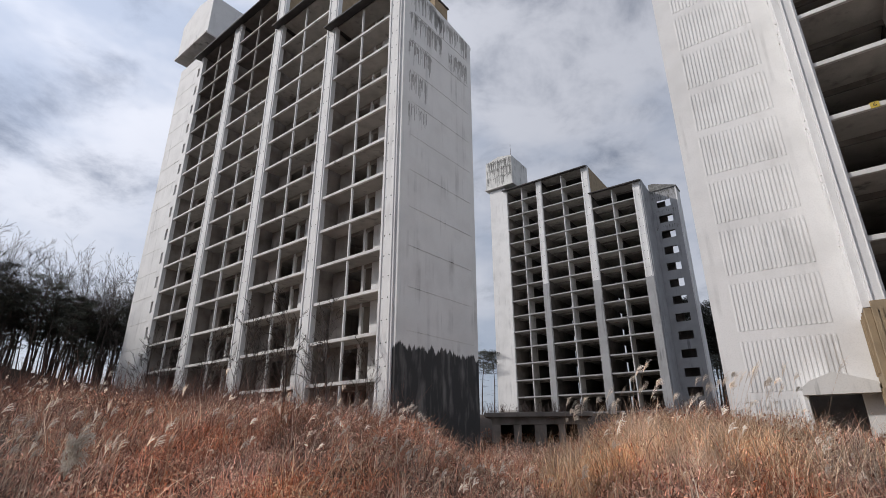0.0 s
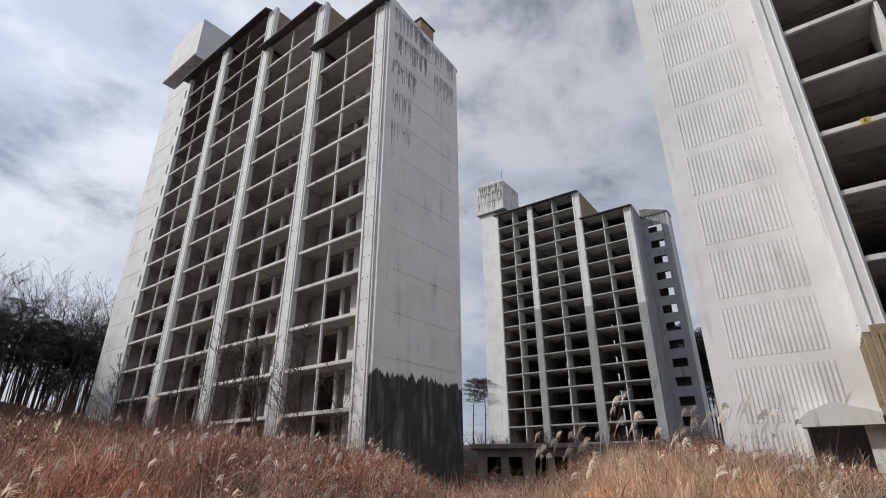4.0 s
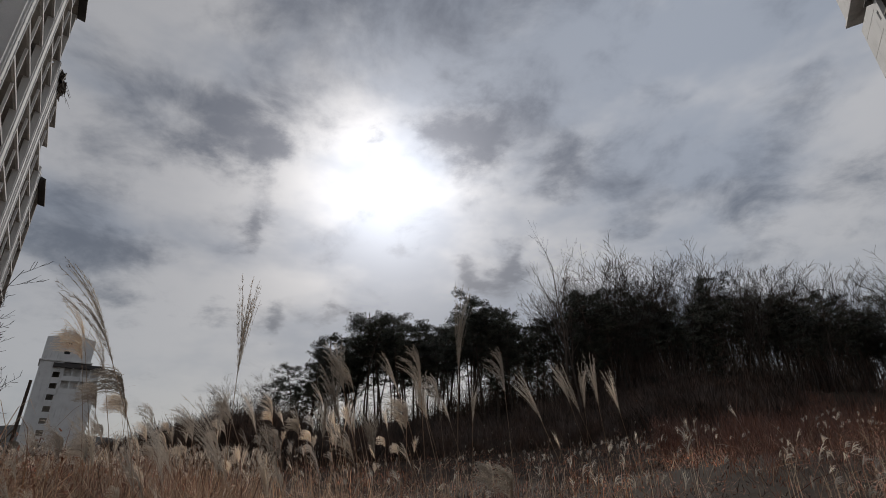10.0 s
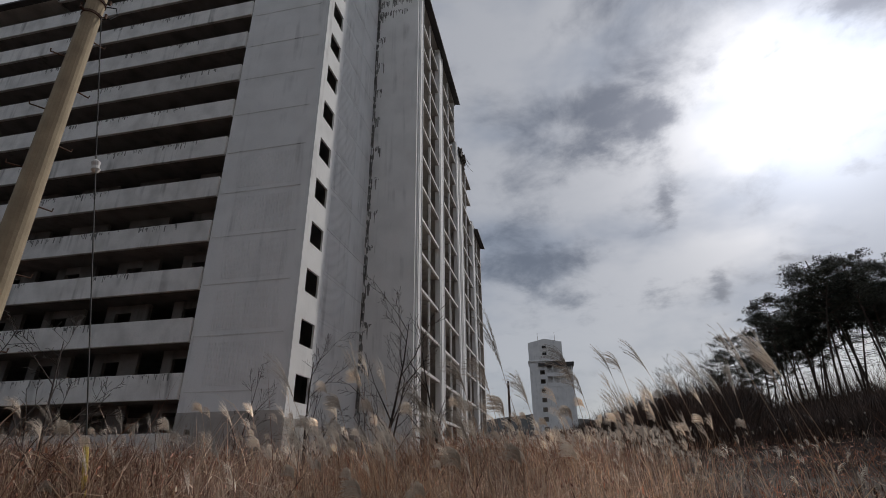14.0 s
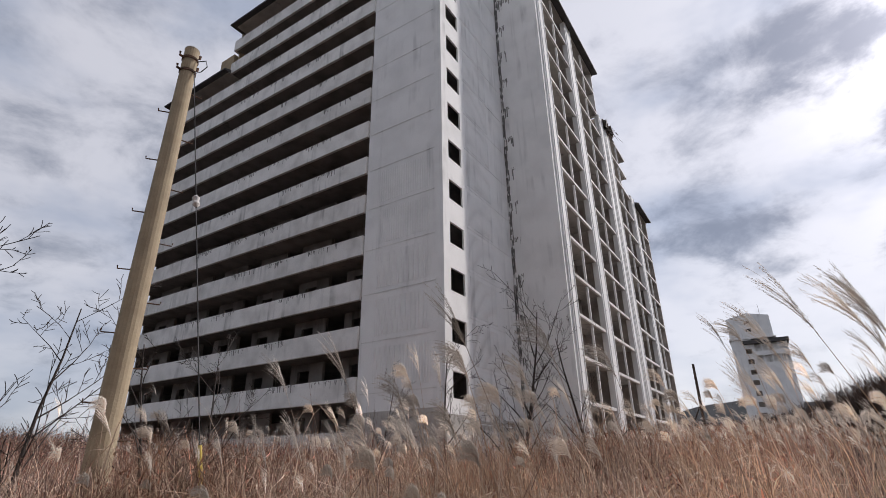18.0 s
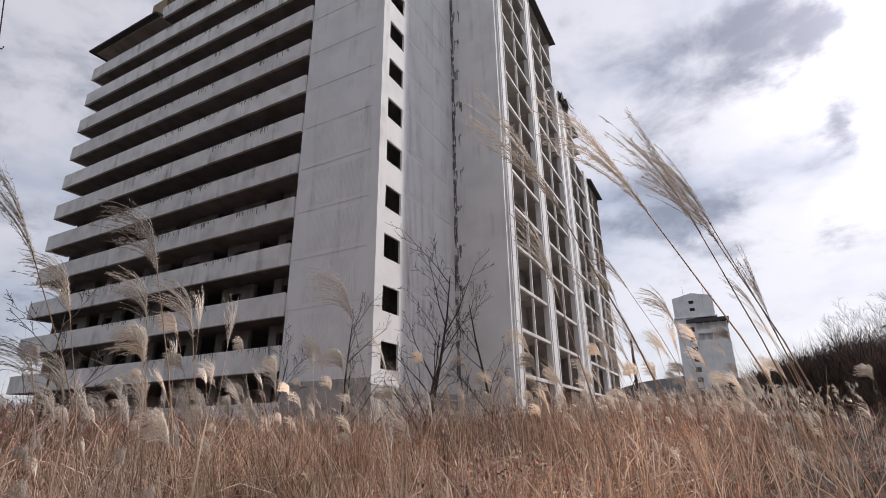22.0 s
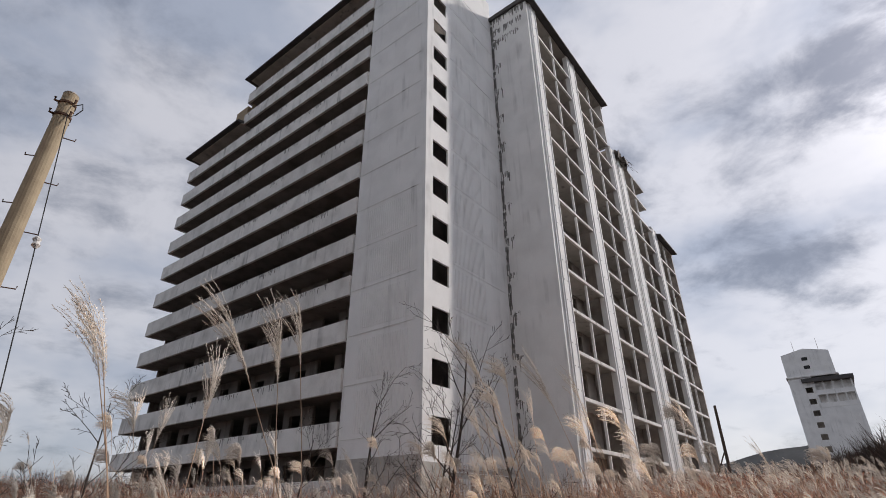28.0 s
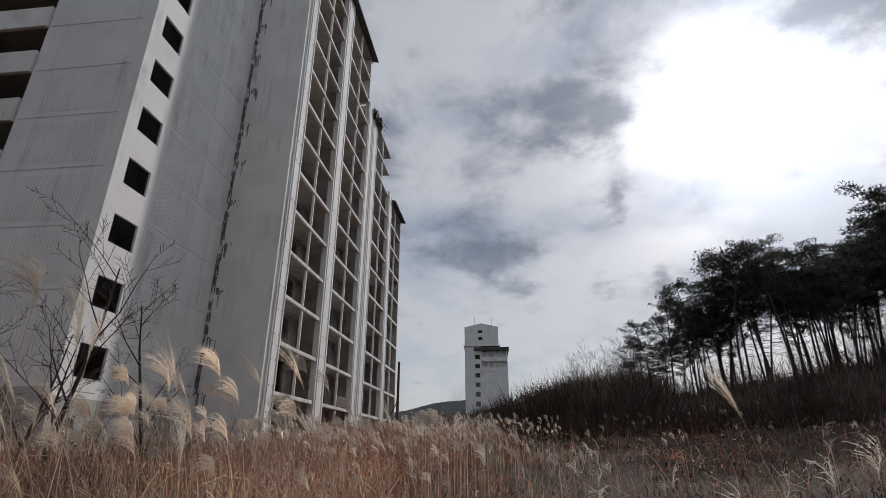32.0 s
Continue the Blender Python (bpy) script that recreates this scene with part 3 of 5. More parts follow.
    prism("penthouse", b, [(32.3, 47.4), (39.9, 47.4), (39.9, 52.6), (36.2, 54.0), (32.3, 53.2)], "y", 0.2, -6.5, WHITE, "white lift house with a gently pitched top")
    block("penthouse_slab", b, 32.1, 40.1, 0.45, -6.8, 47.1, 47.4, PARAPET)


def build_block_b():
    b = thing("apartment_block", 30.88, 69.89, 0, 52.94 + 90, "abandoned grey-white apartment block with open bays, half in shade", "building", "abandoned apartment blocks")
    z0, s, D = 7.55, -1, 9.6
    base = 3.2
    tops = [12, 14, 14]
    bays = [(0.17, 6.8), (8.0, 15.3), (16.3, 22.1)]
    for i, (u0, u1) in enumerate(bays):
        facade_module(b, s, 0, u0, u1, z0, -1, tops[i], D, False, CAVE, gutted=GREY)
        block("roof_slab", b, u0, u1, 0, s * D, z0 + H * tops[i] - 0.2, z0 + H * tops[i], CONC)
        block("back_wall", b, u0 - 0.3, u1 + 0.3, s * D, s * (D + 0.2), base, z0 + H * tops[i] - 0.3, WHITE)
    for u0, u1, k in ((-1.0, 0.17, 12), (6.8, 8.0, 14), (15.3, 16.3, 14)):
        pilaster(b, s, 0, u0, u1, base, z0 + H * k - 0.1, D, party=DARKSHADE)
        # Pilasters are greyer below an edge that rises with u0.
        block("grey_facing", b, u0 - 0.01, u1 + 0.01, 0.16, 0.05, base, 23.4 + 0.11 * u0, GREY, 0.01, "grey lower face")
    block("party_wall", b, 22.2, 22.45, -0.3, s * D, base, z0 + H * 14 - 0.1, DARKSHADE)
    block("pilaster", b, 22.1, 22.6, 0.1, -0.3, base, z0 + H * 14 - 0.1, WHITE)
    roof(b, s, 0, -1.1, 7.0, z0 + H * 12, D)
    roof(b, s, 0, 7.0, 22.8, z0 + H * 14, D)
    block("step_wall", b, 6.8, 7.05, -0.3, s * D, z0 + H * 12 + 0.2, z0 + H * 14, TAN)
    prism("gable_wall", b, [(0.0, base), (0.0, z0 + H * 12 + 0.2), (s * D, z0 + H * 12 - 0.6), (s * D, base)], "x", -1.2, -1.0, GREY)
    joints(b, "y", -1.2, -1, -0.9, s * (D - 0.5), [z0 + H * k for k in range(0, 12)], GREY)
    # corridor stair wing with see-through openings, standing against the end wall
    yw, head = -4.5, 38.4
    holes = [(-4.05, -2.05, 36.6 - H * k - 1.2, 36.6 - H * k) for k in range(12)]
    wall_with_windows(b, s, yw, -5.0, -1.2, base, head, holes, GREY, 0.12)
    for k in range(12):
        z = 36.6 - H * k - 1.75
        block("corridor_slab", b, -4.95, -1.2, yw - 0.15, yw - 2.2, z - 0.16, z, DARKSHADE)
        # Shade is in the dark colour; from k 8 full height closes the opening.
        block("corridor_parapet", b, -4.95, -1.2, yw - 2.2, yw - 2.35, z - 0.2, z + (0.7 if k < 8 else H - 0.2), DARKSHADE)
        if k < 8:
            block("corridor_wall", b, -2.9, -1.2, yw - 2.2, yw - 2.3, z + 0.7, z + H - 0.16, DARKSHADE)
    block("end_wall", b, -5.2, -5.0, yw, yw - 2.45, base, head, WHITE)
    prism("roof", b, [(-1.2, head), (-5.3, head), (-5.3, head + 0.15), (-1.9, head + 1.3), (-1.2, head + 1.3)], "y", yw + 0.15, yw - 2.6, MOULD, "blackened sloping top of the stair wing")
    # white stair end and lift house
    wall_with_windows(b, s, -0.15, 22.6, 25.75, base + 2.4, z0 + H * 14 + 0.8, [], WHITE)
    block("plinth", b, 22.6, 25.7, -0.12, -0.4, base, base + 2.4, CONC)
    block("end_wall", b, 25.5, 25.75, -0.4, s * D, base, z0 + H * 14 + 0.8, WHITE)
    prism("penthouse", b, [(20.7, 45.2), (26.2, 45.2), (26.2, 50.6), (23.5, 51.4), (20.7, 50.9)], "y", 0.3, -6.0, STREAKED, "lift house streaked black by rain")
    drips(b, 0.3, "x", 1, [(20.8, 26.0, 50.8, 2.0), (20.8, 26.0, 49.2, 1.5), (20.8, 26.0, 47.6, 1.0)], 90, 11, 2.0)
    drips(b, yw, "x", 1, [(-4.9, -1.3, head, 1.6), (-4.9, -1.3, head - 1.0, 0.8), (-4.9, -1.3, head - 3.4, 0.4), (-4.9, -1.3, head - 6.0, 0.3)], 70, 12, 0.8)
    block("penthouse_slab", b, 20.5, 26.4, 0.45, -6.2, 44.95, 45.2, PARAPET)
    bm = bmesh.new()
    add_box(bm, 21.4, 21.45, -1.0, -1.05, 51, 54.2)
    part("antenna", bm, RUST, b, "thin rusty antenna")


def build_block_r():
    b = thing("apartment_block", 13.48, 22.13, 0, 52.36 + 90, "white apartment block with ribbed panels and numbered floors", "building", "abandoned apartment blocks")
    z0, s = 3.26, -1
    base = 0.3
    top = z0 + H * 14
    D = 8.0
    F = 2.6          # the bays stand this far in front of the ribbed wall
    # ribbed stair wall with the entrance
    bm = bmesh.new()
    add_box(bm, -1.9, 0.85, 0, s * 0.3, base, top)
    add_box(bm, -4.4, -1.9, 0, s * 0.3, 3.1, top)
    add_box(bm, -4.4, -3.75, 0, s * 0.3, base, 3.1)
    part("wall", bm, WHITE, b)
    block("end_wall", b, 0.6, 0.85, s * 0.3, s * D, base, top, WHITE)
    # Dark back wall paints the shade inside the entrance.
    block("entrance_back", b, -4.4, -1.7, -2.5, -2.7, base, 3.3, DARKSHADE)
    for k in range(0, 14):
        ribbed_panel(b, s, 0, -3.5, 0.0, z0 + H * k + 0.25 - 0.25, z0 + H * (k + 1) - 0.45, WHITE)
    ribbed_panel(b, s, 0, -1.75, 0.0, 1.0, 2.95, WHITE)
    block("bare_plinth", b, -1.85, 0.7, 0.012, -0.1, base, 1.95, CONC)
    prism("porch_canopy", b, [(-1.9, 3.02), (-1.9, 3.3), (-2.2, 3.55), (-3.0, 3.85), (-3.9, 3.55), (-4.3, 3.4), (-4.3, 3.02)], "y", 0.75, -0.02, STREAKED, "small concrete porch canopy with a stained pitched top")
    block("porch_jamb", b, -2.05, -1.88, 0.3, -0.3, base, 3.02, WHITE)
    block("threshold", b, -4.35, -1.2, 1.6, -0.2, base - 0.2, 1.0, CONC, 0.04)
    # side of the projecting wing
    block("wing_side", b, -4.6, -4.35, F, 0.0, 5.8, top, WHITE)
    block("wing_side", b, -4.58, -4.37, F - 0.02, 0.0, base, 5.8, TAN, 0.015, "bare ochre concrete")
    for k in range(-1, 14):
        mat = TAN if k < 1 else WHITE
        bm = bmesh.new()
        for i in range(3):
            yy = 0.55 + i * 0.75
            add_box(bm, -4.38, -4.30, yy, yy + 0.12, z0 + H * k + 0.3, z0 + H * (k + 1) - 0.15)
        part("wing_rib", bm, mat, b)
        bm = bmesh.new()
        for zz in (0.45, 2.15):
            add_box(bm, -4.36, -4.335, 0.25, 0.37, z0 + H * k + zz, z0 + H * k + zz + 0.12)
        tagged(part("bolt_holes", bm, HOLE, b, "dark bolt holes in rows"), kind="stuff")
    pilaster(b, s, F, -5.1, -4.6, base, top, D + F, WHITE, False)
    block("pilaster_foot", b, -5.12, -4.58, F + 0.17, F - 0.1, base, 6.0, TAN)
    for i in range(3):
        x = -5.02 + 0.14 * i
        for z in (1.1, 3.6):
            block("foot_rib", b, x, x + 0.06, F + 0.165, F + 0.195, z, z + 2.1, TAN, 0.006)
    for z in (1.3, 3.4, 3.9, 5.6):
        bm = bmesh.new()
        tube(bm, [(-4.72, F + 0.16, z), (-4.72, F + 0.176, z)], [0.055, 0.055], 10)
        part("bolt_hole", bm, HOLE, b, "dark bolt hole")
    bays = [(-11.2, -5.1), (-18.4, -12.4), (-25.6, -19.6)]
    for u0, u1 in bays:
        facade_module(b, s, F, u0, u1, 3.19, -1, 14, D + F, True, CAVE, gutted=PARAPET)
        block("back_wall", b, u0 - 0.6, u1 + 0.6, s * D, s * (D + 0.2), base, top, WHITE)
    for u0, u1 in ((-12.4, -11.2), (-19.6, -18.4), (-26.8, -25.6)):
        pilaster(b, s, F, u0, u1, base, top, D + F, party=DARKSHADE)
    block("end_wall", b, -27.0, -26.8, F, s * D, base, top, WHITE)
    roof(b, s, F, -27, -4.3, top + 0.2, D + F)
    roof(b, s, 0, -4.4, 1.0, top + 0.2, D)
    for k, digit in ((0, "2"), (2, "4"), (4, "6")):
        z = 3.19 + H * k - 0.08
        sign = block("floor_number", b, -6.65, -6.37, F + 0.035, F + 0.05, z - 0.13, z + 0.13, YELLOW, 0.0, "small yellow plate with a black floor number")
        cu = bpy.data.curves.new("digit", "FONT")
        cu.body, cu.size, cu.align_x, cu.align_y, cu.extrude = digit, 0.24, "CENTER", "CENTER", 0.002
        me_ob = new("digit", cu)
        me_ob.data.materials.append(BLACK)
        me_ob.parent = sign
        me_ob.matrix_basis = Matrix.Translation((0, 0.012, 0)) @ Euler((radians(90), 0, radians(180))).to_matrix().to_4x4()


def rubble(b, u, y, z):
    """Broken top of a pilaster with hanging lumps and bent bars."""
    q = random.Random(17)
    for i in range(16):
        bm = bmesh.new()
        bmesh.ops.create_icosphere(bm, subdivisions=1, radius=q.uniform(0.15, 0.4))
        for v in bm.verts:
            v.co = v.co * q.uniform(0.6, 1.2) + Vector((u + q.uniform(-0.8, 2.6), y + q.uniform(-0.5, 0.6), z + q.uniform(-0.9, 0.5)))
        part("rubble_lump", bm, DARKSHADE, b, "broken dark concrete lump")
    for i in range(5):
        p = Vector((u + q.uniform(0, 2.5), y - 0.2, z - 0.1))
        d = Vector((q.uniform(0.2, 1.2), q.uniform(-0.9, -0.3), q.uniform(-0.6, 0.5)))
        bm = bmesh.new()
        tube(bm, [p, p + d * 0.6, p + d * 1.1 - Vector((0, 0, 0.4))], [0.015] * 3, 4)
        part("bent_bar", bm, RUST, b, "bent rusty reinforcing bar")


def build_block_c():
    b = thing("apartment_block", -12.27, -16.78, 0, 117.52 + 90, "L-shaped abandoned apartment block with open corridors and a stair wall", "building", "abandoned apartment blocks")
    s, Q, J = 1, -3.43, 8.14
    base = 0.3
    z0 = 4.68
    zr = z0 + H * 13
    D = 9.0
    # ribbed stair wall with a column of windows
    holes = [(0.65, 2.05, 36.73 - H * k - 1.22, 36.73 - H * k) for k in range(-1, 14)]
    top = zr + 2.3
    wall_with_windows(b, 1, 0, 0, J, base, top, holes, WHITE, 0.11)
    # Dark wall behind the windows paints the shade of the stair inside.
    block("stair_core", b, 0.3, J, 3.2, 3.4, base, top, DARKSHADE)
    for k in range(0, 14):
        zz = 36.73 - H * k
        ribbed_panel(b, 1, 0, 2.6, 5.6, zz - 2.1, zz + 0.1, WHITE, 0.12)
    drips(b, J, "y", -1, [(-0.22 if q else -0.75, -0.02, z0 + H * k + q * 0.65, 0.26 if k < 11 else 0.4) for k in range(0, 13) for q in range(4)] + [(-3.3, -0.05, zr + 0.1, 2.0), (-2.9, -0.3, zr - 1.2, 1.0), (-2.6, -0.2, zr - 2.4, 0.6)], 60, 5, 0.9)
    joints(b, "x", 0, -1, 2.45, J - 0.1, [36.73 - H * k + 0.35 for k in range(14)], WHITE)
    block("tide_band", b, 0.0, J, -0.006, 0.1, base, 3.6, CONC, 0)
    # blank wall between the stair and the open corridors
    block("wall", b, 0.0, 0.3, 0.11, 5.35, base, top, WHITE)
    joints(b, "y", 0, -1, 0.5, 5.2, [z0 + H * k + 0.1 for k in range(0, 14)], STREAKED)
    block("dado", b, -0.02, 0.1, 0.05, 5.35, base, 3.9, CONC, 0)
    for k in range(0, 5):
        for i in range(22):
            yy = 0.9 + i * 0.16
            block("rib", b, -0.02, 0.02, yy, yy + 0.07, z0 + H * k + 0.35, z0 + H * (k + 1) - 0.25, WHITE, 0.01)
    # open corridors
    L1, L2 = 22.0, 30.9
    HC = 2.645
    for k in range(-1, 13):
        z = z0 + HC * k
        end = L2 if k < 11 else L1
        block("corridor_slab", b, 0.02, 7.5, 5.35, end, z - 0.16, z, DARKSHADE)
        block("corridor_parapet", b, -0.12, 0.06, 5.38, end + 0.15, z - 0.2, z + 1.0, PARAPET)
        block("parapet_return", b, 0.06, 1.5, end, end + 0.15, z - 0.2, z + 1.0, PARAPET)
        # flat fronts along the corridor, its shade in their dark colour
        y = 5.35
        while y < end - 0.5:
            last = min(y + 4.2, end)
            block("corridor_wall", b, 1.6, 1.8, y, y + 1.1, z, z + HC - 0.16, DARKSHADE, 0)
            block("door_head", b, 1.6, 1.8, y + 1.1, y + 2.1, z + 2.05, z + HC - 0.16, DARKSHADE, 0)
            block("corridor_wall", b, 1.6, 1.8, y + 2.1, y + 2.7, z, z + HC - 0.16, DARKSHADE, 0)
            block("window_apron", b, 1.6, 1.8, y + 2.7, last, z, z + 0.9, DARKSHADE, 0)
            y += 4.2
    drips(b, -0.12, "y", -1, [(6 + (i * 3.7 + k * 5.1) % 14, 8.5 + (i * 3.7 + k * 5.1) % 14, z0 + HC * k + 1.0, 0.35) for k in range(0, 11) for i in range(3)] + [(5.4, 22, z0 + HC * 12 + 1.0, 0.6), (5.4, 22, z0 + HC * 11 + 1.0, 0.6)], 60, 9, 0.35)
    for y0, y1, k in ((5.35, L1, 13), (L1, L2, 11)):
        z = z0 + HC * k
        block("roof_slab", b, -0.3, 7.5, y0, y1, z - 0.2, z, CONC)
        prism("roof", b, [(-0.75, z - 0.15), (-0.75, z), (0.4, z + 0.40), (7.5, z + 0.45), (7.5, z)], "y", y0 - 0.02, y1 + 0.4, ROOF, "thin dark projecting roof edge")
    block("step_wall", b, 0.3, 7.4, L1 - 0.2, L1, z0 + HC * 11 + 0.4, zr, TAN)
    block("chimney", b, 0.1, 1.3, 22.3, 24.2, z0 + HC * 11 + 0.3, z0 + HC * 11 + 2.4, TAN, 0.03, "small ochre concrete box on the roof")
    block("far_wall", b, 7.5, 7.7, 5.35, L2, base, z0 + HC * 11, WHITE)
    block("end_wall", b, 1.6, 7.7, L2 - 0.1, L2 + 0.1, base, z0 + HC * 11, INNER)
    # lift house
    block("penthouse_slab", b, -0.6, 7.6, -0.5, 5.6, top, top + 0.3, PARAPET)
    prism("penthouse", b, [(-0.4, top + 0.3), (7.3, top + 0.3), (7.3, top + 5.2), (3.4, top + 6.3), (-0.4, top + 5.4)], "y", -0.3, 5.4, WHITE, "white lift house with a gently pitched top")
    # end wall of the front wing
    prism("gable_wall", b, [(Q, base), (Q, zr + 0.35), (0.0, zr - 0.1), (0.0, base)], "x", J, J + 0.3, WHITE, "blank grey-white end wall with black runs along the joint")
    # front wing
    bays = [(9.6, 15.3, 13), (17.0, 23.2, 13), (26.7, 32.9, 11), (34.5, 39.9, 9)]
    for u0, u1, k in bays:
        facade_module(b, s, Q, u0, u1, z0, -1, k, D)
        block("roof_slab", b, u0 - 0.6, u1 + 0.6, Q, Q + D, z0 + H * k - 0.2, z0 + H * k, CONC)
        block("back_wall", b, u0 - 0.6, u1 + 0.6, Q + D, Q + D + 0.2, base, z0 + H * k - 0.2, WHITE)
    for u0, u1, k in ((J + 0.3, 9.6, 13), (15.3, 17.0, 13), (23.2, 24.6, 11), (25.0, 26.7, 11), (32.9, 34.5, 9.2)):
        pilaster(b, s, Q, u0, u1, base, z0 + H * k - 0.1, D)
    block("end_wall", b, 39.9, 40.2, Q, Q + D, base, z0 + H * 9, INNER)
    roof(b, s, Q, J - 0.2, 23.7, zr, D, 0.6, 0.4)
    block("end_wall", b, 23.2, 23.36, Q, Q + D, z0 + H * 11 - 0.3, zr - 0.1, PARAPET)
    roof(b, s, Q, 34.3, 40.3, z0 + H * 9, D, 0.6, 0.4)
    rubble(b, 25.2, Q, z0 + H * 11)


def build_block_d():
    b = thing("apartment_block", -136.1, -57.5, 0, 0, "distant pale apartment tower seen end-on", "building", "abandoned apartment blocks")
    b.matrix_world = pose(-131.0, -73.5, 0, 0, 0, 119.2)
    # local x runs along the end wall away to the right, y away from the field
    base = 3.0
    W = 12.2
    holes = [(2.95, 4.3, 27.3 - H * k - 1.25, 27.3 - H * k) for k in range(0, 9)]
    wall_with_windows(b, 1, 0.0, 0.0, 4.7, base, 30.0, holes, WHITE)
    # Dark backing for the window column, shade in its colour.
    block("stair_core", b, 0.2, 4.7, 3.0, 3.2, base, 30.0, DARKSHADE)
    wall_with_windows(b, 1, -0.25, 4.7, W, base, 22.6, [], WHITE, 0.5)
    for k in range(2):
        z = 22.6 + 2.9 * k
        block("balcony_edge", b, 4.7, W, -0.3, 0.3, z - 0.1, z + 0.95, WHITE)
        for i in range(5):
            x = 4.7 + i * 1.8
            block("post", b, x, x + 0.28, -0.25, 0.2, z + 0.95, z + 2.9, WHITE)
        block("room_wall", b, 4.7, W, 0.9, 1.1, z, z + 2.9, PARAPET)
    block("roof", b, 2.6, W + 0.5, -0.8, 12, 28.4, 29.3, ROOF)
    for x in (3.0, 8.0):
        bm = bmesh.new()
        tube(bm, [(x, 2.0, 35.6), (x, 2.0, 39.0)], [0.05, 0.03], 5)
        part("antenna", bm, RUST, b, "thin rusty antenna")
    block("side_wall", b, W - 0.3, W, 0.4, 12, base, 28.5, WHITE)
    block("side_wall", b, 0.0, 0.3, 0.3, 12, base, 30, WHITE)
    block("penthouse_slab", b, -0.3, 10.2, -0.3, 8, 29.7, 30.0, PARAPET)
    prism("penthouse", b, [(0.0, 30.0), (9.8, 30.0), (9.8, 35.4), (4.9, 36.5), (0.0, 35.4)], "y", 0.0, 8.0, WHITE, "pale lift house with a pitched top")
    for z in (31.6, 33.6):
        block("vent", b, 4.0, 5.2, -0.05, 0.05, z, z + 0.8, HOLE, 0)


build_block_a()
build_block_b()
build_block_r()
build_block_c()
build_block_d()



# ---- low service building and poles ----
def build_pole():
    x, y = -0.10, -5.17
    g = ground_z(x, y)
    p = thing("utility_pole", x, y, g, 0, "tan concrete utility pole with step bolts and a guy wire", "pole")
    top = 8.88 - g
    bm = bmesh.new()
    tube(bm, [(0, 0, -0.4), (0, 0, top * 0.5), (0, 0, top)], [0.19, 0.16, 0.13], 20)
    part("shaft", bm, POLE, p)
    bm = bmesh.new()
    tube(bm, [(0, 0, top), (0, 0, top + 0.03)], [0.135, 0.12], 20)
    part("cap", bm, CONC, p, "grey weathered pole cap")
    for i in range(13):
        z = top - 0.95 - i * 0.5
        a = radians(195 + 150 * (i % 2))
        ca, sa, r0 = math.cos(a), math.sin(a), 0.12 + 0.05 * i / 12
        bm = bmesh.new()
        tube(bm, [(r0 * ca, r0 * sa, z), ((r0 + 0.2) * ca, (r0 + 0.2) * sa, z + 0.01), ((r0 + 0.205) * ca, (r0 + 0.205) * sa, z + 0.06)], [0.011] * 3, 6)
        part("step_bolt", bm, RUST, p, "rusty step bolt")
    for z in (top - 0.26, top - 0.55):
        bm = bmesh.new()
        tube(bm, [(0, 0, z), (0, 0, z + 0.05)], [0.148, 0.147], 20)
        part("band", bm, RUST, p, "dark steel band")
        for a in (0.5, 2.4, 4.4):
            ca, sa = math.cos(a), math.sin(a)
            bm = bmesh.new()
            tube(bm, [(0.13 * ca, 0.13 * sa, z + 0.02), (0.21 * ca, 0.21 * sa, z + 0.02), (0.21 * ca, 0.21 * sa, z + 0.09)], [0.024] * 3, 8)
            part("bracket", bm, RUST, p, "dark steel bracket")
    bm = bmesh.new()
    tube(bm, [(-0.13, 0.05, top - 0.24), (-0.26, 0.10, top - 0.20), (-0.30, 0.12, top - 0.34), (-0.22, 0.10, top - 0.48), (-0.13, 0.06, top - 0.52)], [0.010] * 5, 6)
    part("wire_loop", bm, BLACK, p, "loose loop of black wire")
    # guy wire to the ground, with an insulator and a yellow guard
    hook, foot = Vector((-0.10, 0.10, top - 0.5)), Vector((-1.42, 1.35, -0.1))
    on = lambda f: hook.lerp(foot, f)
    bm = bmesh.new()
    tube(bm, [on(0), on(0.4), on(1)], [0.009] * 3, 5)
    part("guy_wire", bm, BLACK, p, "taut dark steel guy wire")
    bm = bmesh.new()
    tube(bm, [on(0.325), on(0.331), on(0.338), on(0.345), on(0.351)], [0.02, 0.062, 0.045, 0.062, 0.02], 12)
    part("insulator", bm, PARAPET, p, "small grey porcelain insulator")
    bm = bmesh.new()
    tube(bm, [on(0.78), on(0.99)], [0.030, 0.030], 10)
    part("guard", bm, YELLOW, p, "yellow plastic guy-wire guard")


build_pole()


def build_leaning_post():
    x, y = -33.5, -18.95
    p = thing("leaning_post", x, y, ground_z(x, y), 0, "thin dark leaning wooden post with a stay", "post")
    bm = bmesh.new()
    tube(bm, [(0, 0, -0.3), (0.25, 0.22, 7.65 - ground_z(x, y))], [0.11, 0.08], 8)
    part("shaft", bm, BARK, p)
    bm = bmesh.new()
    tube(bm, [(0.5, -1.3, 0.0), (0.12, 0.1, 2.6)], [0.05, 0.04], 6)
    part("stay", bm, BARK, p)


build_leaning_post()


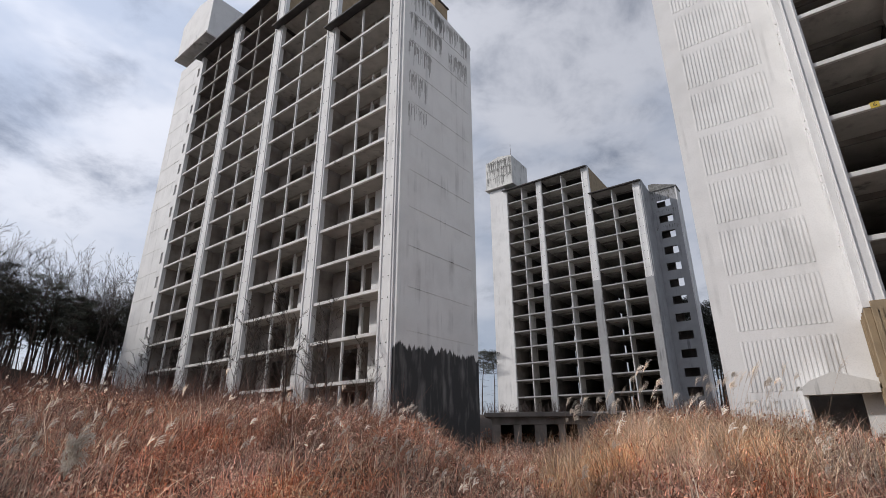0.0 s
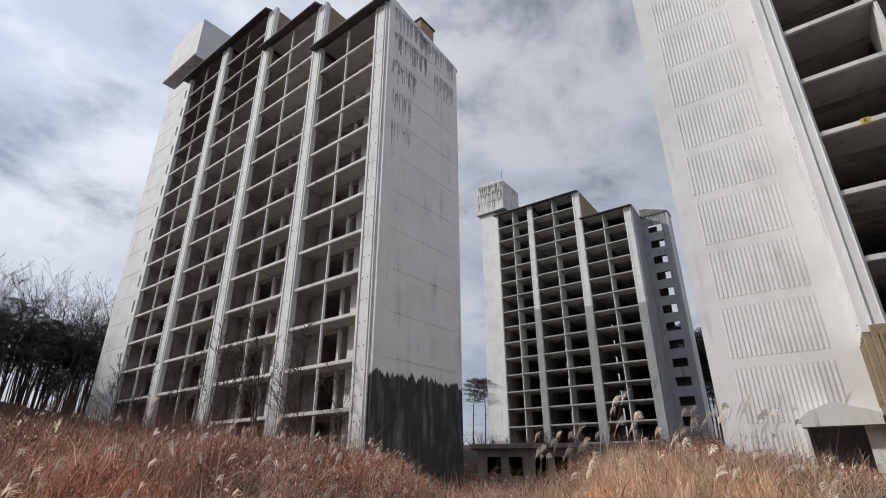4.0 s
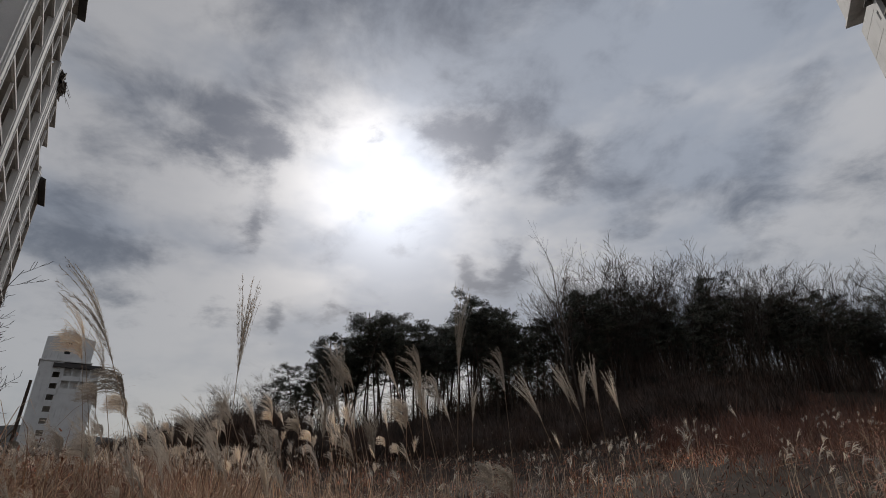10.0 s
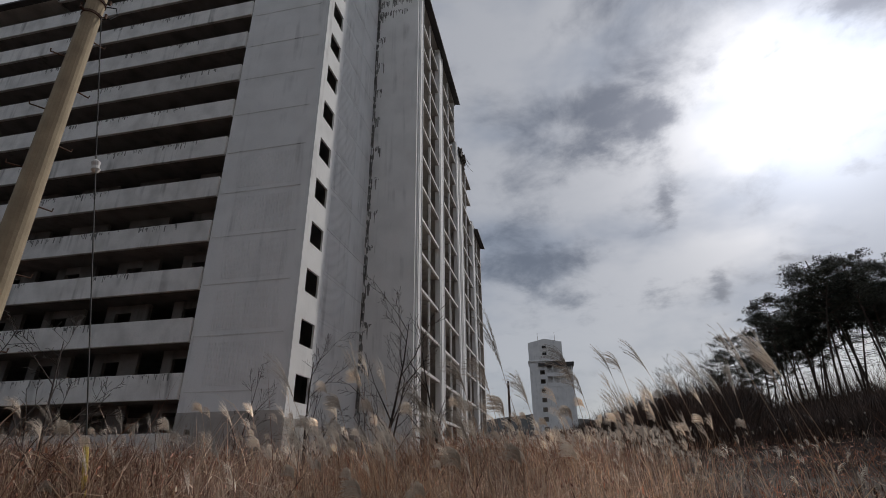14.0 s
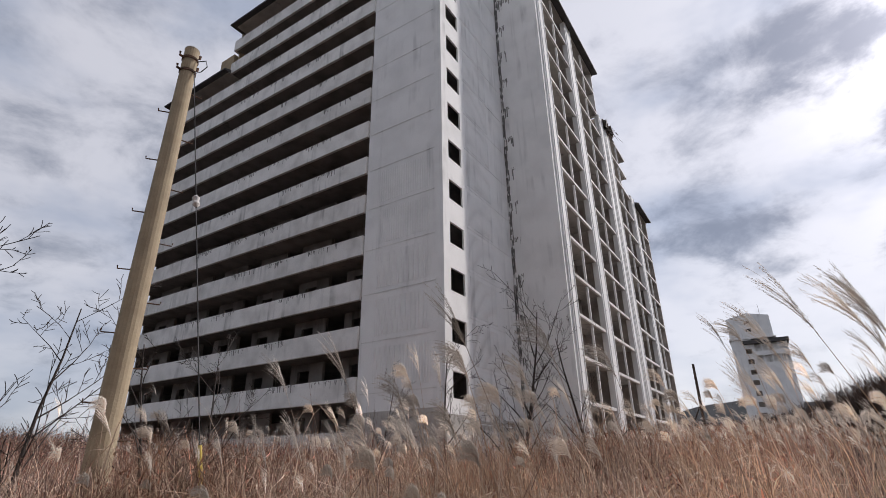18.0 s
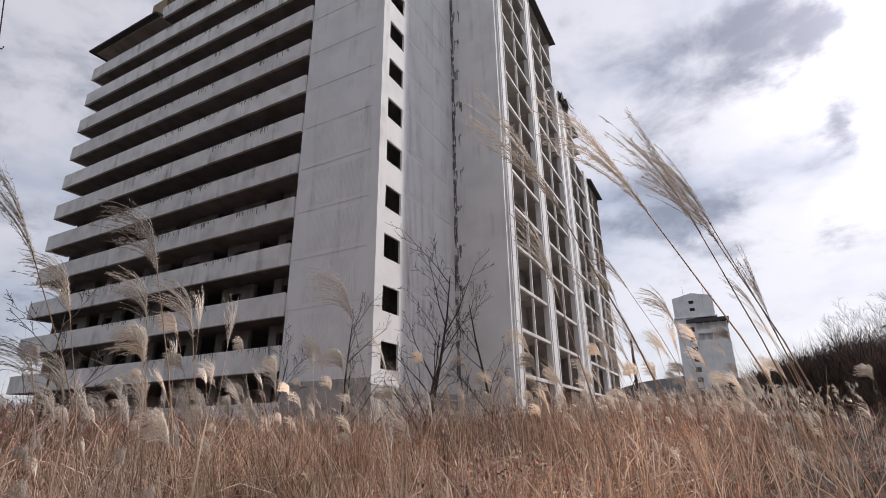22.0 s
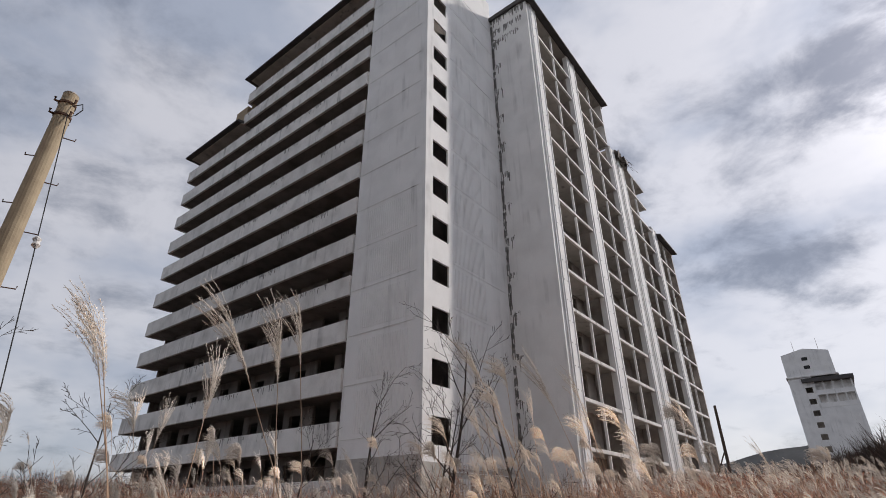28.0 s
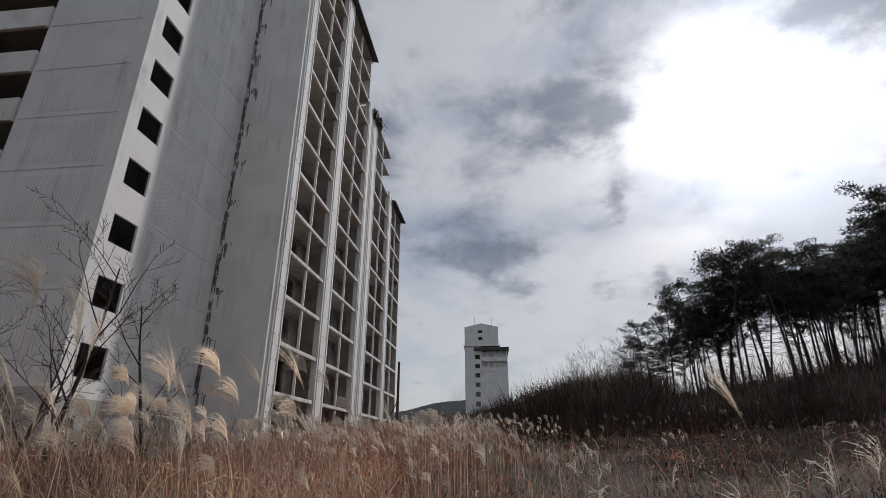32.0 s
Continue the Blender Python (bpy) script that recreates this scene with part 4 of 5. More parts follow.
def build_low_building():
    b = thing("low_building", 4.5, 41.7, 0, -11.2, "low dark concrete outbuilding with a flat weedy roof", "building")
    z, w = 0.4, 7.3
    block("roof", b, -0.5, w + 0.4, -0.6, 4.6, 3.0, 3.35, DARKSHADE, 0.03, "flat overhanging concrete roof")
    block("plinth", b, 0, w, -0.02, 0.25, z, 1.15, DARKSHADE)
    block("lintel", b, 0, w, 0, 0.25, 2.45, 3.0, DARKSHADE)
    for x0, x1 in ((0, 0.7), (1.7, 2.3), (3.3, 4.2), (5.1, 5.6), (6.5, w)):
        block("wall_pier", b, x0, x1, 0, 0.25, 1.15, 2.45, DARKSHADE)
    block("back_wall", b, 0, w, 4.0, 4.2, z, 3.0, CAVE)
    for x in (0, w - 0.2):
        block("side_wall", b, x, x + 0.2, 0.25, 4.0, z, 3.0, DARKSHADE)


build_low_building()


# ---- trees ----
def raw_part(name, verts, faces, mat, parent, label="", kind=""):
    me = bpy.data.meshes.new(name)
    me.from_pydata(verts, [], faces)
    me.materials.append(mat)
    ob = new(name, me)
    ob.parent = parent
    return tagged(ob, label, kind=kind)


def pine(seed, h):
    q = random.Random(seed)
    t = thing("pine_tree", 0, 0, 0, 0, "tall slender pine with a bare trunk and a dark flat crown", "tree", "pines on the ridge")
    bend = [q.uniform(-2.0, 2.0), q.uniform(-2.0, 2.0)]
    at = lambda f: Vector((bend[0] * f * f + 0.2 * math.sin(4 * f + seed), bend[1] * f * f + 0.15 * math.sin(5 * f + 2 * seed), h * f))
    bm = bmesh.new()
    tube(bm, [at(i / 9) - Vector((0, 0, 0.5 if i == 0 else 0)) for i in range(10)], [0.108 * (1 - 0.75 * i / 9) + 0.012 for i in range(10)], 7)
    limbs = []
    n = q.randint(17, 22)
    low = q.uniform(0.48, 0.66)
    for i in range(n):
        f = low + (0.99 - low) * (i / n) + q.uniform(-0.02, 0.02)
        a = i * 2.4 + q.uniform(-0.7, 0.7)
        g = (f - low) / (1 - low)
        ln = (0.7 + 1.9 * math.sin(math.pi * min(1, 0.22 + 0.72 * g))) * q.uniform(0.45, 1.2) * h / 12
        p0 = at(min(f, 0.99))
        d = Vector((math.cos(a), math.sin(a), 0))
        p1 = p0 + d * ln * 0.55 + Vector((0, 0, q.uniform(-0.05, 0.2) * ln))
        p2 = p0 + d * ln + Vector((0, 0, q.uniform(0.1, 0.45) * ln))
        tube(bm, [p0, p1, p2], [0.045, 0.03, 0.012], 4)
        limbs.append((p0, p1, p2, ln, g))
    for i in range(18):
        f = q.uniform(0.15, low)
        a = q.uniform(0, 6.283)
        p0 = at(f)
        tube(bm, [p0, p0 + Vector((math.cos(a), math.sin(a), q.uniform(-0.2, 0.3))) * q.uniform(0.5, 1.7)], [0.024, 0.008], 3)
    part("trunk", bm, BARK, t)
    verts, faces = [], []
    for p0, p1, p2, ln, g in limbs:
        spots = [p2, p1.lerp(p2, 0.5)]
        if g > 0.15 or q.random() < 0.4:
            spots += [p1] + [p1.lerp(p2, q.random()) + Vector((q.uniform(-0.7, 0.7), q.uniform(-0.7, 0.7), q.uniform(0, 0.35))) for _ in range(3)]
        for c in spots:
            rad = q.uniform(0.28, 0.66)
            for _ in range(int(125 * rad)):
                d = Vector((q.gauss(0, 1), q.gauss(0, 1), q.gauss(0, 0.6))).normalized()
                o = c + Vector((d.x * rad, d.y * rad, d.z * rad * 0.72)) * q.random() ** 0.5
                u = (d + Vector((q.uniform(-0.6, 0.6), q.uniform(-0.6, 0.6), q.uniform(0, 0.7)))).normalized()
                w = u.orthogonal().normalized() * q.uniform(0.025, 0.055)
                e = u * q.uniform(0.10, 0.20)
                k = len(verts)
                verts += [o - w, o + w, o + e]
                faces.append((k, k + 1, k + 2))
    raw_part("crown", verts, faces, NEEDLE, t)
    return t


def branch_tree(name, seed, h, mat, label, category, group, spread=0.5, levels=4, trunk_r=0.09, first=0.25, reach=1.0, thin=0.005):
    q = random.Random(seed)
    t = thing(name, 0, 0, 0, 0, label, category, group)
    trunk, twigs = bmesh.new(), bmesh.new()

    def grow(p, d, ln, r, lev):
        bm = trunk if lev == 0 else twigs
        steps = 5 if lev == 0 else 3
        pts, rad = [p], [r]
        for i in range(steps):
            d = (d + Vector((q.uniform(-1, 1), q.uniform(-1, 1), q.uniform(-0.3, 0.6))) * (0.10 if lev == 0 else 0.20)).normalized()
            p = p + d * ln / steps
            pts.append(p)
            rad.append(max(thin, r * (1 - 0.8 * (i + 1) / steps)))
        tube(bm, pts, rad, 6 if lev == 0 else (4 if lev == 1 else 3))
        if lev >= levels:
            return
        n = (10 if lev == 0 else 5 if lev == 1 else 4)
        for i in range(n):
            f = first + (1 - first) * (i + q.random()) / n if lev == 0 else 0.25 + 0.75 * (i + q.random()) / n
            k = min(steps - 1, int(f * steps))
            o = pts[k].lerp(pts[k + 1], f * steps - k)
            a = q.uniform(0, 2 * math.pi)
            side = d.orthogonal().normalized()
            side = (Matrix.Rotation(a, 3, d) @ side)
            nd = (d + side * spread * q.uniform(0.7, 1.5)).normalized()
            grow(o, nd, ln * q.uniform(0.32, 0.5) * (1.15 - 0.5 * f) * reach, max(thin, rad[k] * 0.5), lev + 1)

    grow(Vector((0, 0, -0.2)), Vector((0, 0, 1)), h, trunk_r, 0)
    part("trunk", trunk, mat, t)
    part("branchwork", twigs, mat, t)
    return t


def place(ob, spots):
    """The first spot takes the thing itself, the others copies: (x, y, turn, scale)."""
    for i, (x, y, a, k) in enumerate(spots):
        m = pose(x, y, ground_z(x, y) - 0.05, 0, 0, a) @ Matrix.Diagonal((k, k, k, 1))
        if i:
            copy_thing(ob, m)
        else:
            first = m
    ob.matrix_world = first


def polar(a, r):
    d = heading(a)
    return d.x * r, d.y * r


def plant_woods():
    q = random.Random(21)
    spots = [[] for _ in range(7)]
    # open pine stand on the crest, thickening towards the middle
    count = 250
    for i in range(count):
        f = (i / count) ** 0.85
        a = 98.0 - 70 * f + q.gauss(0, 1.2)
        far = 20 * smooth(58, 38, a)
        r = 53 + far + q.uniform(-4, 7) if a > 76 else 52 + far + q.uniform(-6, 12)
        top = (0.50 + 0.30 * smooth(99, 86, a)) * (1 - 0.10 * smooth(72, 56, a)) * (1 + 0.3 * noise.noise((a * 0.16, 3.3, 0))) + q.uniform(-0.14, 0.12)
        if a < 76 and q.random() < 0.35:
            top *= q.uniform(0.45, 0.75)
        x, y = polar(a, r)
        spots[i % 7].append((x, y, q.uniform(0, 360), top))
    for i in range(28):
        x, y = polar(q.uniform(25, 42), q.uniform(68, 86))
        spots[i % 7].append((x, y, q.uniform(0, 360), q.uniform(0.5, 0.72)))
    for i, h in enumerate((12.6, 13.4, 11.8, 13.0, 12.2, 14.0, 12.8)):
        place(pine(40 + i, h), spots[i])
    # bare broadleaf trees among and behind the pines
    bare = [[] for _ in range(3)]
    for i in range(230):
        a = q.uniform(24, 68) if i < 218 else q.uniform(98, 106)
        far = 20 * smooth(58, 38, a)
        x, y = polar(a, (53 + far + q.uniform(-4, 16)) if i < 218 else q.uniform(50, 62))
        bare[i % 3].append((x, y, q.uniform(0, 360), q.uniform(0.8, 1.3) if i < 218 else q.uniform(0.45, 0.75)))
    for i in range(3):
        place(branch_tree("bare_tree", 60 + i, 9.0, MIDTWIG, "leafless grey broadleaf tree on the ridge", "tree", "bare trees on the ridge", 0.6, 3, 0.12, 0.4, 1.3, 0.010), bare[i])
    x, y = polar(66.6, 46)
    place(branch_tree("bare_tree", 71, 15.0, TWIG, "tall pale leafless tree rising above the pines", "tree", "", 0.35, 3, 0.13, 0.35), [(x, y, 0, 1.0)])
    x, y = polar(65.2, 47)
    place(branch_tree("bare_tree", 72, 13.5, TWIG, "tall pale leafless tree rising above the pines", "tree", "", 0.35, 3, 0.11, 0.35), [(x, y, 50, 1.0)])
    # trees behind the blocks
    far_spots = [(polar(-6.5, 88), 0.9), (polar(-5.2, 95), 1.0), (polar(-8, 96), 0.8), (polar(-31.5, 92), 1.0)]
    far_spots += [(polar(-26.5 - 0.45 * i, 90 + 7 * ((i * 5) % 4)), 0.75 + 0.12 * ((i * 3) % 4)) for i in range(16)]
    far_spots += [(polar(-26.8 - 0.32 * i, 92 + 5 * ((i * 3) % 4)), 1.25 + 0.16 * ((i * 5) % 3)) for i in range(18)]
    place(pine(50, 11.5), [(p[0], p[1], 40 * i, k) for i, (p, k) in enumerate(far_spots)])
    # saplings near the blocks
    sap = []
    for i, (u, v, k) in enumerate(((0.6, 4.5, 0.85), (2.6, 2.2, 1.15), (4.4, 3.6, 0.9), (6.6, 2.0, 1.3), (8.3, 3.0, 1.0), (11.0, 2.4, 1.2), (13.5, 3.8, 0.9), (16.0, 2.0, 1.15),
                                   (20.0, 3.0, 1.0), (24.5, 2.4, 1.2), (29.0, 3.4, 1.1), (-1.6, 3.2, 0.7))):
        sap.append((-2.29 - 0.772 * u - 0.636 * v, 28.08 + 0.636 * u - 0.772 * v, 47 * i, k))
    place(branch_tree("sapling", 81, 5.2, MIDTWIG, "thin leafless sapling in the dry grass", "tree", "saplings", 0.6, 3, 0.05, 0.15, 1.0, 0.010), sap)
    sap = [(-9.15, -7.52, 0, 1.0), (-7.2, -8.3, 120, 0.8), (-10.5, -6.3, 220, 0.85), (-5.7, -9.1, 70, 0.6), (-8.3, -6.6, 20, 0.7)]
    place(branch_tree("sapling", 84, 5.2, DARKTWIG, "dark leafless shrub in front of the stair wall", "tree", "saplings", 0.85, 3, 0.065, 0.12), sap)
    sap = [(1.0, -6.0, 0, 1.0), (-0.8, -6.0, 120, 0.85), (2.3, -5.4, 220, 1.1), (-1.8, -7.9, 40, 0.9), (3.6, -6.7, 300, 1.0)]
    place(branch_tree("sapling", 87, 4.2, DARKTWIG, "leafless shrub beside the utility pole", "tree", "saplings", 0.8, 3, 0.045, 0.1), sap)


plant_woods()


def thicket(name, seed, count, area, height, mat, label, thick=0.02):
    """Dense leafless scrub of thin stems. area: function giving x, y."""
    q = random.Random(seed)
    verts, faces = [], []
    for i in range(count):
        x, y, k = area(q)
        z = ground_z(x, y) - 0.1
        for j in range(4):
            d = Vector((q.gauss(0, 0.35), q.gauss(0, 0.35), 1)).normalized()
            ln = height * k * q.uniform(0.5, 1.1)
            o = Vector((x + q.uniform(-0.3, 0.3), y + q.uniform(-0.3, 0.3), z))
            for seg in range(3):
                a = o + d * ln * (0.2 + 0.25 * seg)
                e = (d + Vector((q.gauss(0, 0.5), q.gauss(0, 0.5), q.uniform(-0.2, 0.4)))).normalized()
                w = Vector((-y, x, 0)).normalized() * q.uniform(0.5, 1.25) * thick
                kk = len(verts)
                b = a + e * ln * q.uniform(0.25, 0.5)
                verts += [a - w, a + w, b]
                faces.append((kk, kk + 1, kk + 2))
            w = Vector((-y, x, 0)).normalized() * thick
            kk = len(verts)
            verts += [o - w, o + w, o + d * ln]
            faces.append((kk, kk + 1, kk + 2))
    ob = raw_part(name, verts, faces, mat, None)
    return tagged(ob, label, "scrub", kind="stuff")


def slope(q):
    a = q.uniform(46, 116)
    far = 20 * smooth(58, 38, a)
    r = q.uniform(38, 60) + far
    x, y = polar(a, r)
    return x, y, (0.4 + 0.7 * smooth(116, 102, a)) * ((0.75 + 0.6 * noise.noise((a * 0.2, r * 0.1, 1))) if a < 74 else 0.7 if a < 96 else 1.5)


def low_scrub(q):
    a = q.uniform(-40, 330)
    x, y = polar(a, q.uniform(55, 130))
    return x, y, 1.0


thicket("scrub", 31, 14000, slope, 2.6, SCRUB, "dense dark leafless scrub on the ridge slope")
def saplings(q):
    a = q.uniform(72, 99)
    x, y = polar(a, q.uniform(48, 62))
    return x, y, q.uniform(0.4, 1.2) * (1.5 if a < 80 else 1.0)


def dark_wood(q):
    a = q.uniform(40, 80)
    far = 20 * smooth(58, 38, a)
    x, y = polar(a, q.uniform(50, 74) + far)
    return x, y, q.uniform(0.5, 1.15) * (0.55 + 0.45 * smooth(80, 72, a))


thicket("young_growth", 36, 800, saplings, 4.2, SCRUB, "thin young stems between the pine trunks", 0.016)
thicket("wood_understorey", 39, 2600, dark_wood, 6.0, SCRUB, "tall dark leafless understorey inside the wood", 0.022)
thicket("far_scrub", 32, 3000, low_scrub, 2.0, SCRUB, "far brown scrub round the blocks")


# ---- far ridges ----
def far_ridge():
    verts, faces = [], []
    n = 240
    for i in range(n):
        a = 360 * i / n
        r = 620
        e = 2.2 + 3.1 * math.exp(-(((a - 120) / 11) ** 2)) + 0.9 * noise.noise((i * 0.11, 0, 0)) + 0.3 * noise.noise((i * 0.5, 3, 0))
        x, y = polar(a, r)
        x2, y2 = polar(a, r + 160)
        verts += [(x, y, 2.0), (x2, y2, 1.5 + r * 1.2 * math.tan(radians(max(0.8, e))))]
    for i in range(n):
        a, b = 2 * i, 2 * ((i + 1) % n)
        faces.append((a, b, b + 1, a + 1))
    ob = raw_part("backdrop", verts, faces, FAR, None)
    tagged(ob, "far dark wooded hills on the horizon", "hills", kind="structure")


far_ridge()


# ---- grass and reeds ----
def blade(verts, faces, q, x, y, z, h, w, lean, steps=3):
    a = q.uniform(0, 2 * math.pi)
    d = Vector((math.cos(a), math.sin(a), 0))
    s = Vector((-d.y, d.x, 0)) * w
    k = len(verts)
    for i in range(steps):
        f = i / steps
        c = Vector((x, y, z)) + d * lean * h * f * f + Vector((0, 0, h * f * (1 - 0.22 * lean * f)))
        verts += [c - s * (1 - 0.6 * f), c + s * (1 - 0.6 * f)]
    c = Vector((x, y, z)) + d * lean * h + Vector((0, 0, h * (1 - 0.22 * lean)))
    verts.append(c)
    for i in range(steps - 1):
        faces.append((k + 2 * i, k + 2 * i + 1, k + 2 * i + 3, k + 2 * i + 2))
    faces.append((k + 2 * steps - 2, k + 2 * steps - 1, k + 2 * steps))


FOOT = [(0.0, -0.1), (0.2, 0.3), (0.4, 0.9), (0.9, 1.1), (0.7, 1.6), (0.2, 1.6), (0.3, 1.0), (0.7, 0.6), (1.1, 1.5), (1.1, 2.3), (1.0, 2.9), (0.6, 3.3), (-0.3, 3.6), (-1.0, 3.6), (-1.7, 3.3), (-2.3, 3.2), (-2.8, 3.5), (-3.3, 4.0), (-3.6, 4.5), (-4.1, 4.3), (-4.7, 4.2)]


def near_path(x, y):
    return min(math.hypot(x - a, y - b) for a, b in FOOT)


def inside_blocks(x, y):
    for ox, oy, a, u0, u1, v0, v1 in ((-2.29, 28.08, 50.52, -0.5, 38.5, -8.5, 0.3), (13.48, 22.13, 52.36, -27.5, 1.2, -8.5, 2.9), (-12.27, -16.78, 117.52, -0.3, 41, -3.7, 6), (-12.27, -16.78, 117.52, -0.3, 8, 0, 31.5)):
        f, l = heading(a), heading(a + 90)
        u = (x - ox) * f.x + (y - oy) * f.y
        v = (x - ox) * l.x + (y - oy) * l.y
        if u0 < u < u1 and v0 < v < v1:
            return True
    return False


def hollow(x, y):
    """Short grass in the dip before the outbuilding, a tall mound beside it."""
    a, r = math.degrees(math.atan2(-x, y)), math.hypot(x, y)
    dip = smooth(2, -3, a) * smooth(-18, -13, a) * smooth(3, 7, r)
    mound = smooth(-14, -20, a) * smooth(-36, -28, a) * math.exp(-(((r - 12) / 4) ** 2))
    stand = smooth(106, 122, a) * smooth(2, 4, r) * smooth(12, 8, r) * max(0.0, 0.35 + 0.8 * noise.noise((x * 0.45, y * 0.45, 6)))
    return (1 + 0.7 * stand) * (1 - 0.5 * dip - 0.2 * dip * smooth(9, 14, r) + 0.3 * mound) * (1 - 0.6 * smooth(-33, -39, a) * smooth(-75, -65, a))


def near_low(x, y, d):
    """Grass is trodden low beside the path, over a wider strip on the side of the first two blocks."""
    a = math.degrees(math.atan2(-x - 0.3, y - 0.5))
    first = smooth(-60, -45, a) * smooth(66, 52, a)
    return (0.6 + 0.4 * smooth(0.75, 4.5, d)) * (1 - first) + (0.28 + 0.34 * smooth(2.5, 9.0, d)) * first


def blades(name, seed, clumps, per, rmin, rmax, hmin, hmax, width, mat, label, spread=0.25, lean=0.5, wind=(0.15, 0.1), patch=None, bias=1.2):
    """Clumps of bent blades over the field, drawn with numpy."""
    q = random.Random(seed)
    rows = []
    tries = 0
    while len(rows) < clumps and tries < clumps * 4:
        tries += 1
        a, r = q.uniform(0, 360), rmin + (rmax - rmin) * q.random() ** bias
        if 195 < a < 296 and r > 6:
            continue
        x, y = polar(a, r)
        x, y = x - 1.2, y + 2.0
        if patch is not None and noise.noise((x * 0.17, y * 0.17, seed)) < patch + q.uniform(-0.2, 0.2):
            continue
        d = near_path(x, y)
        if d < 2.3 or inside_blocks(x, y):
            continue
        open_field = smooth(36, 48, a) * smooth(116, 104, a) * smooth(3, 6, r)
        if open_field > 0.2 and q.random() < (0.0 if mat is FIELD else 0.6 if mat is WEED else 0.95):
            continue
        h = (1 - 0.5 * open_field) * hollow(x, y) * near_low(x, y, d) * (1.0 + 0.65 * noise.noise((x * 0.28, y * 0.28, 9)) + 0.3 * noise.noise((x * 0.9, y * 0.9, 2)))
        rows.append((x, y, ground_z(x, y) - 0.04, h, r, min(1.0, d / 4)))
    g = np.random.default_rng(seed)
    c = np.repeat(np.array(rows), per, axis=0)
    n = len(c)
    sp = spread * (0.6 + c[:, 4] / 25)
    base = c[:, :3] + np.stack([g.normal(0, 1, n) * sp, g.normal(0, 1, n) * sp, np.zeros(n)], 1)
    h = c[:, 3] * g.uniform(hmin, hmax, n)
    ang = g.uniform(0, 2 * np.pi, n)
    ln = np.abs(g.normal(0, lean, n))
    d = np.stack([np.cos(ang) * ln + wind[0], np.sin(ang) * ln + wind[1], np.zeros(n)], 1)
    w = width * (1 + c[:, 4] / 13) * (0.35 + 0.65 * c[:, 5]) * g.uniform(0.6, 1.5, n)
    face = ang + g.uniform(0.6, 2.4, n)
    s = np.stack([np.cos(face), np.sin(face), np.zeros(n)], 1) * w[:, None]
    up = np.array([0, 0, 1.0])
    bend = np.minimum(0.75, 0.3 * np.linalg.norm(d, axis=1) ** 2)
    pts = []
    kink = np.stack([g.normal(0, 1, n), g.normal(0, 1, n), g.normal(-0.3, 0.5, n)], 1) * (h * 0.20)[:, None]
    for f in (0.0, 0.5, 0.8):
        p = base + d * (h * f * f)[:, None] + up * (h * f * (1 - bend * f))[:, None] + kink * (f * (1.6 if f < 0.6 else 0.4))
        pts += [p - s * (1 - 0.7 * f), p + s * (1 - 0.7 * f)]
    # the tip of some blades is broken over
    drop = np.where(g.random(n) < 0.5, -g.uniform(0.1, 0.5, n), 0.0) * h
    tip = base + d * h[:, None] * (1 + 0.3 * (drop < 0))[:, None] + up * (h * (1 - bend) + drop)[:, None]
    v = np.stack(pts + [tip], 1).reshape(-1, 3)
    k = np.arange(n)[:, None] * 7
    quads = np.concatenate([k + np.array([[0, 1, 3, 2]]), k + np.array([[2, 3, 5, 4]])])
    tris = k + np.array([[4, 5, 6]])
    me = bpy.data.meshes.new(name)
    me.vertices.add(len(v))
    me.vertices.foreach_set("co", v.ravel())
    loops = np.concatenate([quads.ravel(), tris.ravel()])
    me.loops.add(len(loops))
    me.loops.foreach_set("vertex_index", loops.astype(np.int32))
    starts = np.concatenate([np.arange(len(quads)) * 4, len(quads) * 4 + np.arange(len(tris)) * 3])
    me.polygons.add(len(starts))
    me.polygons.foreach_set("loop_start", starts.astype(np.int32))
    me.update(calc_edges=True)
    me.materials.append(mat)
    return tagged(new(name, me), label, "grass", kind="stuff")


blades("russet_grass", 101, 6000, 12, 0.9, 48, 0.45, 1.5, 0.0054, RUSSET, "dense russet dry winter grass", 0.30, 1.3, (0.22, 0.05), -0.14, 1.15)
blades("dead_undergrowth", 104, 7000, 9, 0.9, 48, 0.3, 1.0, 0.0050, WEED, "matted dark dead undergrowth", 0.4, 1.1, (0.1, 0.1), None, 1.15)
blades("dark_field_growth", 106, 3600, 8, 4.0, 46, 0.25, 0.9, 0.0055, FIELD, "low dark growth and dead grass over the open field", 0.4, 1.2, (0.1, 0.1), None, 1.0)
blades("straw_grass", 102, 4600, 8, 1.0, 44, 0.6, 1.7, 0.0056, STRAW, "pale straw-coloured reed blades", 0.25, 1.2, (0.3, 0.05), -0.05, 1.2)


